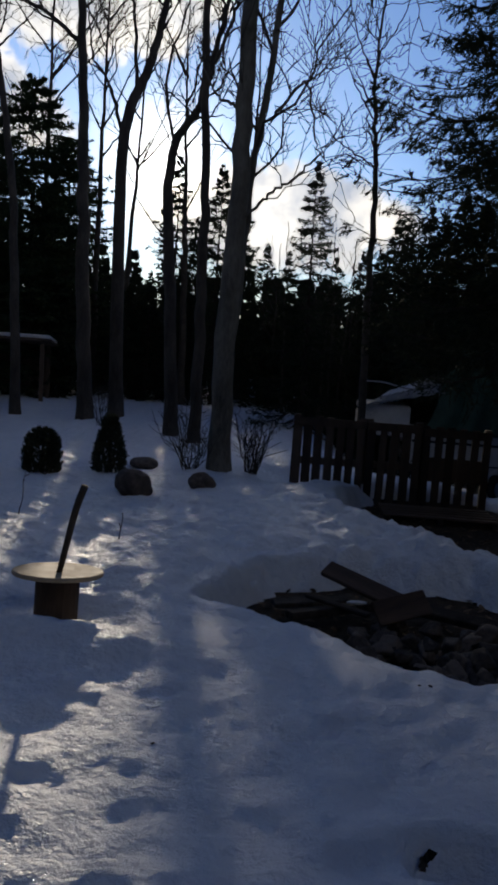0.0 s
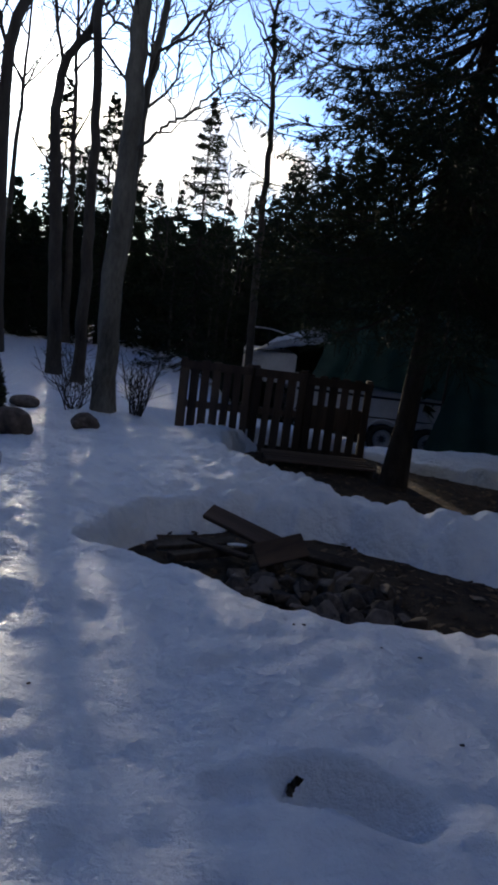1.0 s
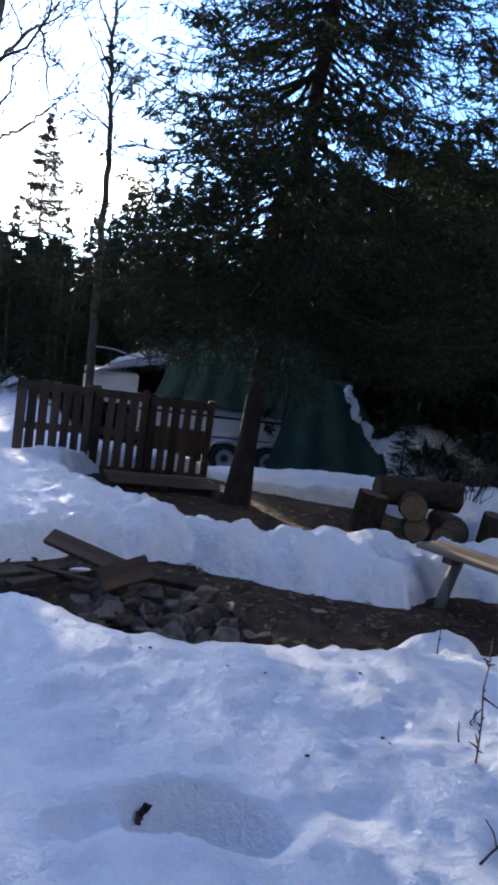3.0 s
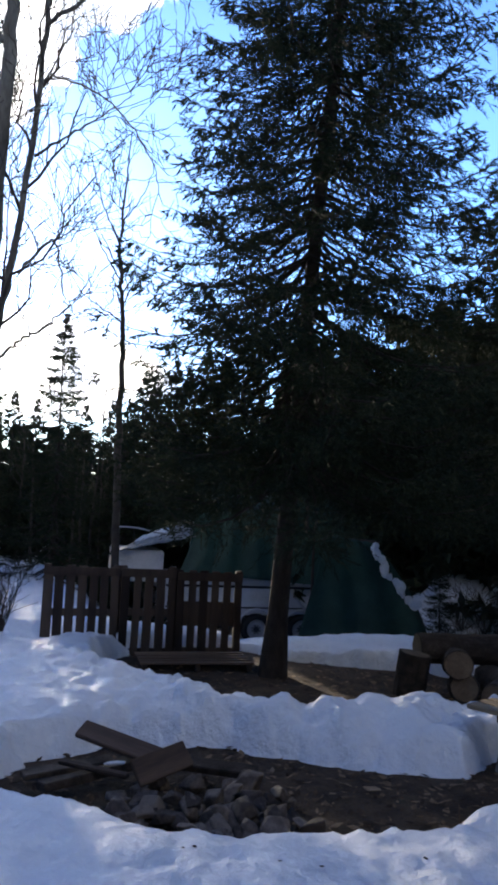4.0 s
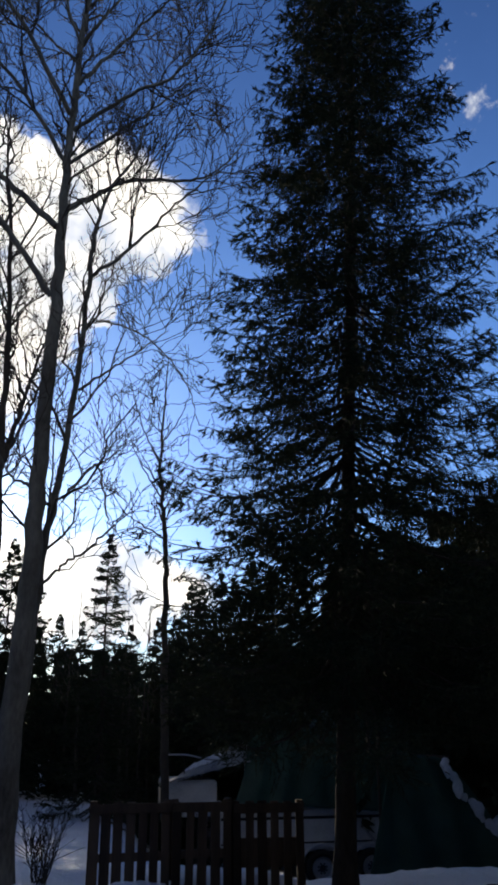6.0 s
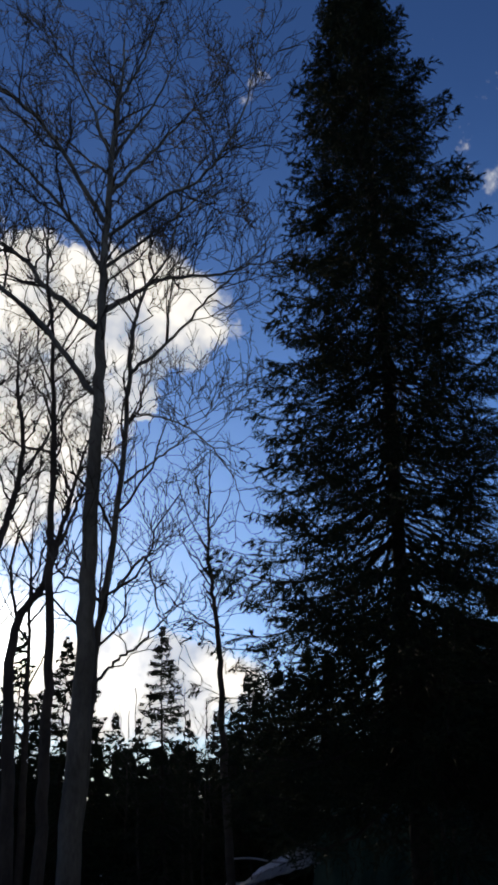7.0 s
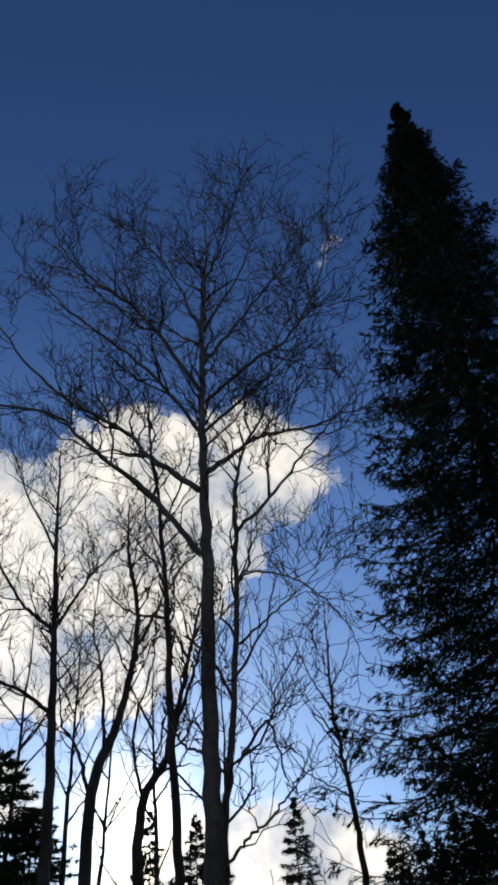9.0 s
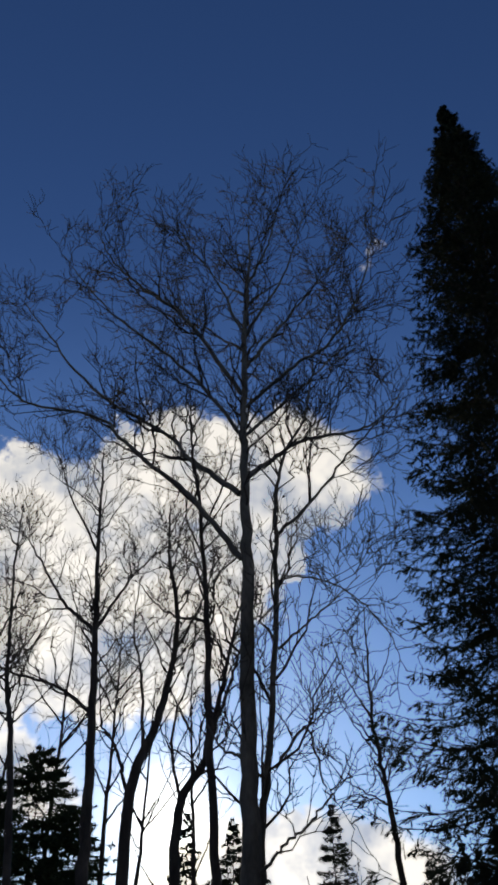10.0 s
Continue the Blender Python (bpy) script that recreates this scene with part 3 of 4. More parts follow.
# ---- bare trees ----
def bare_tree(name, base, label, limbs, seed, twig_len=1.4, density=1.0, orders=3, bark=None, group="bare trees", spread_y=0.55, upward=0.35):
    """Limbs: (points in x, z, depth offset; start radius; end radius). The first is the trunk. Finer orders sprout along them."""
    rng = np.random.default_rng(seed)
    ob = thing(name, base, label, "tree", group)
    b = np.array(base)
    lines = {0: [], 1: [], 2: [], 3: []}
    for i, (pts, r0, r1) in enumerate(limbs):
        p = np.array([(x, base[1] + dy, z) for x, z, dy in pts]) - b
        ln = smooth_line(p, 6 * len(p))
        ln[1:-1] += rng.normal(size=ln[1:-1].shape) * 0.012
        rad = np.linspace(r0, r1, len(ln)) * (0.78 if i else 1.0)
        if i == 0:
            rad[:2] *= (1.35, 1.12)
        lines[0].append((ln, rad))
    level = [(l, r, 0.45 if i == 0 else 0.12) for i, (l, r) in enumerate(lines[0])]
    for order in range(1, orders + 1):
        nxt = []
        for ln, rad, start in level:
            seg = np.linalg.norm(np.diff(ln, axis=0), axis=1)
            total = seg.sum()
            gap = (0.30, 0.30, 0.18, 0.19)[order] / density
            for _ in range(int(total * (1 - start) / gap)):
                s = rng.uniform(start, 1.0) ** 0.85
                f = s * (len(ln) - 1)
                i = min(int(f), len(ln) - 2)
                p = ln[i] + (ln[i + 1] - ln[i]) * (f - i)
                d = ln[i + 1] - ln[i]
                d = d / (np.linalg.norm(d) + 1e-9)
                side = rng.normal(size=3) * (1, spread_y, 0.8)
                side -= d * (side @ d)
                side /= np.linalg.norm(side) + 1e-9
                way = d * 0.75 + side * rng.uniform(0.5, 1.0) + np.array((0, 0, upward))
                way /= np.linalg.norm(way)
                size = twig_len * (1.0, 1.0, 0.56, 0.24)[order] * rng.uniform(0.4, 1.1) * (1.15 - 0.5 * s)
                n = 6 if order < 3 else 4
                t = np.linspace(0, 1, n)
                curl = rng.normal(size=3) * 0.13
                new_line = p + way * (t * size)[:, None] + (curl + np.array((0, 0, 0.12)))[None] * (t ** 2 * size)[:, None]
                new_line[1:] += rng.normal(size=(n - 1, 3)) * (0.05, 0.035, 0.04, 0.05)[order] * size
                r = min(np.interp(f, np.arange(len(rad)), rad) * 0.55, 0.028 * (1.0, 0.8, 0.42, 0.26)[order])
                r = max(r, 0.0062)
                nxt.append((new_line, np.linspace(r, max(r * 0.4, 0.0042), n), 0.15))
        lines[order] = [(l, r) for l, r, _ in nxt]
        level = nxt
    tv, tf = tubes(lines[0][:1], 14)
    part_of("trunk", mesh_data("trunk", tv, tf, bark or BARK_DARK, True), ob)
    for l, r in lines[0][1:]:
        v, f = tubes([(l, r)], 8)
        part_of("limb", mesh_data("limb", v, f, bark or BARK_DARK, True), ob)
    fine = [tubes(lines[o], sides) for o, sides in ((1, 5), (2, 4), (3, 3)) if lines[o]]
    off, V, F = 0, [], []
    for v, f in fine:
        V.append(v)
        F += (f + off).tolist()
        off += len(v)
    part_of("twig_crown", mesh_data("twig_crown", np.concatenate(V), F, TWIG), ob)["kind"] = "stuff"
    return ob


# aspen with two stems
bare_tree("aspen_tree", (-0.35, 9.6, -0.15), "tall bare aspen with grey bark, two stems and a spreading crown", [
    ([(-0.35, -0.15, 0), (-0.37, 1.7, 0), (-0.32, 3.4, 0), (-0.33, 5.0, 0), (-0.31, 7.0, 0), (-0.32, 8.45, 0), (-0.31, 9.9, 0), (-0.24, 12.2, 0), (-0.16, 13.6, 0), (-0.15, 14.7, 0)], 0.142, 0.012),
    ([(-0.33, 1.4, 0.12), (-0.24, 2.75, 0.15), (-0.16, 3.9, 0.15), (0.0, 5.3, 0.15), (0.11, 7.4, 0.15), (0.14, 8.2, 0.1), (0.32, 9.0, 0), (0.66, 9.6, -0.1), (0.9, 10.8, -0.3)], 0.078, 0.014),
    ([(-0.38, 7.1, 0), (-1.07, 7.97, -0.2), (-1.92, 8.74, -0.4), (-2.59, 9.39, -0.5), (-3.7, 9.6, -0.7), (-4.41, 10.4, -0.8)], 0.062, 0.010),
    ([(-0.40, 8.2, 0), (-1.23, 9.15, 0.3), (-1.6, 9.7, 0.4), (-3.06, 11.1, 0.7), (-4.23, 12.9, 0.9), (-4.8, 13.8, 1.0)], 0.066, 0.010),
    ([(-0.35, 10.2, 0), (-1.32, 11.85, -0.2), (-2.17, 12.6, -0.4), (-2.75, 13.3, -0.5), (-3.0, 14.1, -0.6)], 0.052, 0.009),
    ([(-0.28, 8.5, 0), (0.19, 9.1, 0.3), (0.66, 9.57, 0.5), (1.51, 9.95, 0.8), (2.13, 10.45, 1.0), (2.75, 11.5, 1.2)], 0.060, 0.010),
    ([(0.12, 7.5, 0.1), (0.73, 7.99, -0.2), (1.38, 8.69, -0.5), (2.06, 9.2, -0.8)], 0.040, 0.009),
    ([(-0.25, 10.8, 0), (0.41, 12.04, 0.2), (1.1, 13.3, 0.4), (1.7, 14.3, 0.5)], 0.046, 0.008),
    ([(-0.28, 9.9, 0), (0.52, 10.3, -0.5), (1.17, 10.5, -0.9), (1.82, 11.95, -1.1), (2.17, 14.0, -1.2)], 0.044, 0.008),
    ([(-0.2, 12.6, 0), (-0.61, 13.5, 0.5), (-1.08, 14.4, 0.8)], 0.034, 0.007),
    ([(-0.2, 12.9, 0), (0.25, 13.6, -0.5), (0.49, 14.7, -0.8)], 0.034, 0.007),
    ([(-0.28, 11.2, 0), (-0.9, 12.6, 0.9), (-1.9, 14.3, 1.3)], 0.036, 0.007),
    ([(-0.02, 4.3, 0.15), (0.29, 4.72, 0.2), (0.42, 4.72, 0.2), (0.55, 4.15, 0.3), (0.68, 3.95, 0.3)], 0.030, 0.010),
    ([(0.08, 5.8, 0.15), (0.69, 6.35, 0.2), (1.28, 6.93, 0.3)], 0.026, 0.008),
    ([(0.2, 6.9, 0.15), (0.9, 6.75, 0.2), (1.5, 6.2, 0.3), (1.75, 5.5, 0.3)], 0.020, 0.007),
    ([(-0.33, 9.3, 0), (-1.2, 10.5, -0.2), (-2.6, 11.9, -0.4), (-3.6, 13.3, -0.6)], 0.046, 0.008),
    ([(-0.26, 11.5, 0), (-0.8, 12.7, -0.4), (-1.8, 14.0, -0.8)], 0.034, 0.007),
    ([(-0.25, 11.6, 0), (0.5, 12.8, -0.4), (0.95, 14.2, -0.7)], 0.034, 0.007),
    ([(-0.30, 9.3, 0), (0.9, 10.9, 0.4), (2.1, 12.5, 0.7)], 0.040, 0.008),
    ([(-0.28, 3.1, -0.05), (0.04, 3.4, -0.1), (0.35, 3.62, -0.15), (0.62, 3.92, -0.2)], 0.028, 0.016),
    ([(-0.40, 4.4, 0), (-0.71, 4.58, 0.1), (-0.95, 5.1, 0.15)], 0.030, 0.010),
], 31, bark=BARK_ASPEN, twig_len=1.6, density=1.2, orders=3, upward=0.32)

bare_tree("bare_tree", (-3.1, 14.5, -0.1), "straight bare tree with long side limbs at the wood's edge", [
    ([(-3.1, -0.1, 0), (-3.25, 2.5, 0), (-3.32, 4.43, 0), (-3.4, 6.3, 0), (-3.54, 8.4, 0), (-3.7, 10.6, 0), (-3.81, 12.9, 0)], 0.145, 0.018),
    ([(-3.59, 8.39, 0), (-4.32, 9.11, 0.2), (-5.1, 10.35, 0.3), (-5.78, 11.41, 0.4)], 0.06, 0.012),
    ([(-3.45, 6.7, 0), (-4.17, 7.19, -0.2), (-5.09, 7.45, -0.3), (-5.7, 7.9, -0.3)], 0.06, 0.012),
    ([(-3.52, 8.45, 0), (-2.84, 9.85, 0.3), (-2.16, 10.66, 0.5)], 0.05, 0.01),
    ([(-3.7, 10.2, 0), (-4.4, 11.6, -0.4), (-4.9, 13.0, -0.5)], 0.04, 0.01),
], 32, twig_len=1.7, density=1.15, upward=0.25)
bare_tree("bare_tree", (-2.7, 15.5, -0.1), "forked bare tree with two rising limbs", [
    ([(-2.7, -0.1, 0), (-2.8, 3.0, 0), (-2.8, 5.5, 0), (-2.43, 6.6, 0), (-2.19, 7.5, 0), (-2.02, 9.0, 0), (-2.28, 10.7, 0), (-2.3, 12, 0)], 0.14, 0.018),
    ([(-2.82, 5.5, 0), (-3.2, 6.5, 0.2), (-3.53, 7.0, 0.2), (-3.7, 8.3, 0.3)], 0.05, 0.012),
    ([(-2.6, 6.2, 0), (-2.70, 7.76, -0.2), (-2.92, 8.76, -0.2), (-2.8, 10.2, -0.3)], 0.05, 0.01),
    ([(-2.1, 8.2, 0), (-1.5, 9.6, 0.2), (-1.2, 11.0, 0.3)], 0.05, 0.01),
], 33, twig_len=1.7, density=1.15, upward=0.25)
bare_tree("bare_tree", (-1.3, 12.8, -0.1), "forked bare tree leaning over the yard edge", [
    ([(-1.3, -0.1, 0), (-1.42, 2.0, 0), (-1.55, 3.62, 0), (-1.50, 4.7, 0), (-1.12, 5.35, 0), (-0.9, 6.35, 0), (-0.66, 7.45, 0), (-0.4, 8.6, 0)], 0.115, 0.012),
    ([(-1.51, 4.6, 0), (-1.68, 5.72, 0), (-1.39, 6.86, 0), (-1.3, 8.2, 0)], 0.04, 0.01),
], 34, twig_len=1.3, density=1.1, upward=0.25)
bare_tree("bare_tree", (-0.85, 12.0, -0.15), "slim tall bare tree behind the aspen", [
    ([(-0.85, -0.15, 0), (-0.88, 2.0, 0), (-0.9, 3.5, 0), (-1.0, 5.45, 0), (-1.07, 7.3, 0), (-1.22, 9.3, 0), (-1.42, 10.9, 0), (-1.5, 12.5, 0)], 0.095, 0.012),
    ([(-1.07, 7.3, 0), (-1.8, 7.6, 0.2), (-2.4, 8.3, 0.3)], 0.04, 0.01),
    ([(-1.0, 5.4, 0), (-0.6, 6.6, 0.2), (-0.45, 7.6, 0.3)], 0.045, 0.01),
    ([(-1.2, 9.0, 0), (-0.7, 10.2, -0.2), (-0.5, 11.4, -0.2)], 0.03, 0.008),
], 35, twig_len=1.4, density=1.15, upward=0.2)
bare_tree("bare_tree", (-4.4, 14.5, -0.1), "thin bare tree at the wood's edge", [
    ([(-4.4, -0.1, 0), (-4.5, 2.5, 0), (-4.63, 4.5, 0), (-4.93, 6.4, 0), (-5.18, 7.5, 0), (-5.43, 9.9, 0), (-5.5, 11.5, 0)], 0.095, 0.012),
], 36, twig_len=1.5, density=1.1, upward=0.25)
bare_tree("bare_tree", (-6.3, 15.5, -0.1), "thin bare tree among pines", [
    ([(-6.3, -0.1, 0), (-6.5, 4.0, 0), (-6.6, 8.5, 0), (-6.9, 11.5, 0)], 0.12, 0.012),
    ([(-6.55, 6.0, 0), (-7.2, 7.6, 0.2), (-7.5, 9.4, 0.3)], 0.05, 0.01),
    ([(-6.58, 7.5, 0), (-5.9, 9.0, 0.2), (-5.6, 10.4, 0.3)], 0.05, 0.01),
], 37, twig_len=1.5, density=1.1, upward=0.25)
bare_tree("young_bare_tree", (1.95, 13.0, -0.6), "young slender bare tree with upswept twigs", [
    ([(1.95, -0.6, 0), (1.85, 0.55, 0), (1.78, 2.4, 0), (1.77, 3.7, 0), (1.73, 4.65, 0), (1.65, 5.33, 0), (1.60, 6.25, 0), (1.65, 7.1, 0), (1.68, 8.0, 0)], 0.075, 0.008),
    ([(1.73, 4.6, 0), (1.35, 4.85, 0.1), (0.95, 5.2, 0.2), (0.6, 5.9, 0.2)], 0.022, 0.006),
    ([(1.66, 5.3, 0), (1.3, 5.9, 0.1), (0.9, 6.8, 0.2)], 0.022, 0.006),
    ([(1.62, 5.9, 0), (1.2, 6.7, -0.1), (0.95, 7.6, -0.1)], 0.02, 0.006),
    ([(1.62, 6.3, 0), (2.0, 7.0, 0.1), (2.2, 7.8, 0.2)], 0.018, 0.006),
], 38, twig_len=0.85, density=0.95, upward=0.5, bark=TWIG)


def far_bare_tree(az, top, dist, seed, r, label):
    """A bare tree with random limbs, its top at that elevation from the yard."""
    g = np.random.default_rng(seed)
    x, y = math.sin(radians(az)) * dist, math.cos(radians(az)) * dist
    z0 = ground_z(x, y) - 0.1
    h = 1.6 - z0 + dist * math.tan(radians(top))
    bend = g.uniform(-0.04, 0.04) * h
    limbs = [([(x, z0, 0), (x + bend * 0.3, z0 + h * 0.35, 0), (x + bend * 0.7, z0 + h * 0.65, 0), (x + bend, z0 + h, 0)], r, 0.008)]
    for k in range(6):
        f = g.uniform(0.35, 0.8)
        sx, ln = (-1, 1)[k % 2] * g.uniform(0.5, 1.0), h * g.uniform(0.16, 0.3)
        bx = x + bend * f
        limbs.append(([(bx, z0 + h * f, 0), (bx + sx * ln * 0.45, z0 + h * f + ln * 0.5, g.uniform(-0.3, 0.3)), (bx + sx * ln * 0.75, z0 + h * f + ln, g.uniform(-0.5, 0.5))], r * 0.35, 0.007))
    bare_tree("bare_tree", (x, y, z0), label, limbs, seed, twig_len=h * 0.14, density=0.42, orders=3, bark=TWIG, upward=0.3)


for i, (az, top, dist) in enumerate(((-21, 25, 20), (-18.5, 23, 22), (-15.5, 27, 21), (-11.8, 26, 20), (-9.8, 22, 23), (-5.2, 23, 19), (-26, 28, 19))):
    far_bare_tree(az, top, dist, 60 + i, 0.10, "thin bare tree in the woods behind the yard")
for i, (az, top, dist) in enumerate(((4.9, 8.8, 18), (5.5, 7.5, 20), (6.1, 8.2, 19), (6.9, 7.2, 20), (7.6, 8.4, 18), (2.2, 9.0, 19), (1.2, 7.5, 20), (8.3, 7.6, 19))):
    far_bare_tree(az, top, dist, 80 + i, 0.035, "bare sapling in the woods behind the yard")


# ---- small building blocks ----
def disc_profile(rings, sides=24):
    """A lathe body from (radius, z) rings, closed at both ends."""
    ang = np.linspace(0, 2 * math.pi, sides, endpoint=False)
    V = [(r * math.cos(a), r * math.sin(a), z) for r, z in rings for a in ang]
    F = [(i * sides + j, i * sides + (j + 1) % sides, (i + 1) * sides + (j + 1) % sides, (i + 1) * sides + j) for i in range(len(rings) - 1) for j in range(sides)]
    F.append(tuple(range(sides - 1, -1, -1)))
    F.append(tuple((len(rings) - 1) * sides + j for j in range(sides)))
    return V, F


def lathe(name, rings, mat, parent, label="", m=None, sides=24, wobble=0.0, seed=0):
    V, F = disc_profile(rings, sides)
    V = np.array(V)
    if wobble:
        r = np.random.default_rng(seed)
        V[:, :2] *= 1 + wobble * value_noise(np.arctan2(V[:, 1], V[:, 0]), V[:, 2] * 3, 1.6, seed, 3)[:, None]
        V += r.normal(size=V.shape) * wobble * 0.02
    me = mesh_data(name, V, F, mat, False)
    return part_of(name, me, parent, label, m)


def boulder_mesh(seed, squash=0.75, detail=2):
    bm = bmesh.new()
    bmesh.ops.create_icosphere(bm, subdivisions=detail, radius=0.5)
    off = Vector((seed * 3.7, seed * 1.3, 0))
    for v in bm.verts:
        n = noise.noise(v.co * 1.7 + off) * 0.35 + noise.noise(v.co * 4.0 + off) * 0.12
        v.co *= 1 + n
        v.co.z *= squash
    me = bpy.data.meshes.new("stone")
    bm.to_mesh(me)
    bm.free()
    me.materials.append(STONE)
    return me


def rubble_mesh(seed):
    """An angular broken stone: the hull of a few scattered corners, its edges slightly worn."""
    r = np.random.default_rng(200 + seed)
    bm = bmesh.new()
    for p in r.normal(size=(13, 3)):
        p = p / np.linalg.norm(p) * 0.5 * r.uniform(0.8, 1.1)
        bm.verts.new((p[0] * 1.1, p[1] * 0.85, p[2] * 0.75))
    made = bmesh.ops.convex_hull(bm, input=bm.verts)
    bmesh.ops.delete(bm, geom=list({g for g in made["geom_interior"] + made["geom_unused"] if isinstance(g, bmesh.types.BMVert)}), context="VERTS")
    bmesh.ops.bevel(bm, geom=list(bm.edges), offset=0.03, segments=1, affect="EDGES")
    me = bpy.data.meshes.new("stone")
    bm.to_mesh(me)
    bm.free()
    me.materials.append(STONE)
    return me


def rod(name, pts, r0, r1, mat, parent, label="", sides=8):
    ln = smooth_line(np.array(pts, float), 5 * len(pts))
    v, f = tubes([(ln, np.linspace(r0, r1, len(ln)))], sides)
    f = f.tolist() + [list(range(sides - 1, -1, -1)), list(range(len(v) - sides, len(v)))]
    return part_of(name, mesh_data(name, v, f, mat, True), parent, label)


# ---- cable spool with a stick ----
spool = thing("cable_spool", (-1.04, 4.30, -0.05), "small wooden cable spool with a pale round top, set in snow", "spool", turn=20)
lathe("tabletop", [(0.252, 0.282), (0.258, 0.287), (0.258, 0.303), (0.250, 0.308)], PALE_WOOD, spool, "pale weathered plywood disc", sides=40)
lathe("drum", [(0.125, -0.12), (0.125, 0.282)], GREY_WOOD, spool, "dark grey wooden drum", sides=18, wobble=0.02, seed=2)
lathe("base_disc", [(0.22, -0.16), (0.225, -0.155), (0.225, -0.13), (0.22, -0.125)], GREY_WOOD, spool, sides=32)
spool.matrix_basis = pose(-1.04, 4.30, -0.05, -6.5, 0, 0)
stick = thing("stick", (-1.02, 4.27, 0.26), "dark crooked stick standing upright on the spool", "stick")
rod("shaft", [(0, 0, 0), (0.03, 0, 0.14), (0.055, 0.01, 0.27), (0.085, 0, 0.39), (0.125, 0, 0.51)], 0.017, 0.022, LOG_BARK, stick)

# ---- clipped evergreens and stones at the yard's edge ----
def evergreen(at, width, height, cone, seed, label):
    rng = np.random.default_rng(seed)
    ob = thing("evergreen_shrub", at, label, "shrub", "clipped evergreens")
    n = 1500
    a, s = rng.uniform(0, 2 * math.pi, n), rng.uniform(0, 1, n)
    r = width / 2 * (np.sqrt(np.clip(1 - s ** 5, 0, 1)) if not cone else np.clip(1.05 - s, 0.04, 1) ** 0.65 * np.where(s < 0.12, 0.85, 1)) * rng.uniform(0.72, 1.06, n)
    p0 = np.stack([np.cos(a) * r * 0.8, np.sin(a) * r * 0.8, s * height * 0.95], -1)
    d = np.stack([np.cos(a) * 0.5, np.sin(a) * 0.5, np.full(n, 0.9)], -1) + rng.normal(size=(n, 3)) * 0.3
    p1 = p0 + d / np.linalg.norm(d, axis=1, keepdims=True) * 0.055
    v = needle_clumps(p0, p1, 7, 0.035, 0.016, rng)
    part_of("foliage", mesh_data("foliage", v, np.arange(len(v)).reshape(-1, 3), CEDAR), ob)["kind"] = "stuff"
    rod("stem", [(0, 0, -0.15), (0.01, 0, height * 0.4), (0, 0.01, height * 0.8)], 0.03, 0.008, BARK_SPRUCE, ob)


evergreen((-2.38, 8.9, ground_z(-2.38, 8.9) - 0.03), 0.47, 0.50, False, 3, "rounded dark clipped evergreen shrub in the snow")
evergreen((-1.62, 9.0, ground_z(-1.62, 9.0) - 0.03), 0.48, 0.68, True, 4, "cone-shaped dark evergreen shrub in the snow")
for i, (x, y, sx, sy, sz, lb) in enumerate(((-1.16, 7.8, 0.37, 0.3, 0.44, "grey field stone block half sunk in snow"), (-0.49, 8.4, 0.33, 0.28, 0.26, "dark flat field stone beside the aspen"), (-1.28, 9.5, 0.42, 0.3, 0.2, "low field stone with snow round it"))):
    st = new("field_stone", boulder_mesh(40 + i, 0.8, 3))
    tagged(st, lb, "stone", "stones at the yard edge")
    st.matrix_basis = pose(x, y, ground_z(x, y) + sz * 0.22, 0, 0, 40 * i) @ Matrix.Diagonal((sx, sy, sz, 1))


def twig_bush(at, label, n, height, seed, fan=0.35):
    rng = np.random.default_rng(seed)
    ob = thing("bare_shrub", at, label, "shrub", "bare shrubs")
    lines = []
    for _ in range(n):
        a, h = rng.uniform(0, 2 * math.pi), height * rng.uniform(0.5, 1.1)
        lean = fan * rng.uniform(0.3, 1.3)
        base = np.array((math.cos(a), math.sin(a), 0)) * 0.08 * rng.uniform(0, 1)
        t = np.linspace(0, 1, 6)[:, None]
        tip = base + np.array((math.cos(a) * lean, math.sin(a) * lean, 1.0)) * h
        ln = base + (tip - base) * t + rng.normal(size=(6, 3)) * 0.02
        lines.append((ln, np.linspace(0.006, 0.0025, 6)))
        for _ in range(4):
            s = rng.uniform(0.35, 0.95)
            p = base + (tip - base) * s
            e = p + np.array((rng.normal() * 0.12, rng.normal() * 0.12, rng.uniform(0.05, 0.22)))
            lines.append((np.stack([p, (p + e) / 2 + rng.normal(size=3) * 0.012, e]), np.array((0.0035, 0.003, 0.0022))))
    v, f = tubes(lines, 4)
    part_of("brushwood", mesh_data("brushwood", v, f, TWIG), ob)["kind"] = "stuff"


twig_bush((-0.72, 9.5, ground_z(-0.72, 9.5) - 0.05), "bare brown shrub of thin stems beside the aspen", 28, 0.75, 51, 0.6)
twig_bush((0.05, 9.6, ground_z(0.05, 9.6) - 0.05), "bare upright shrub of thin stems by the aspen foot", 36, 0.75, 52, 0.3)
twig_bush((-1.0, 12.0, ground_z(-1.0, 12.0) - 0.05), "bare thin-stemmed shrub at the wood's edge", 14, 0.8, 53, 0.4)
twig_bush((-2.6, 13.6, ground_z(-2.6, 13.6) - 0.05), "bare thin-stemmed shrub at the wood's edge", 14, 0.9, 54, 0.4)
twig_bush((6.6, 8.9, ground_z(6.6, 8.9) - 0.05), "bare tangled shrub growing from the brush mound", 16, 1.0, 55, 0.6)
twig_bush((5.9, 7.9, ground_z(5.9, 7.9) - 0.05), "bare tangled shrub beside the log pile", 10, 0.8, 56, 0.6)
twig_bush((2.7, 14.0, ground_z(2.7, 14.0) - 0.05), "bare shrub of dark thin stems before the camper", 14, 1.5, 57, 0.35)

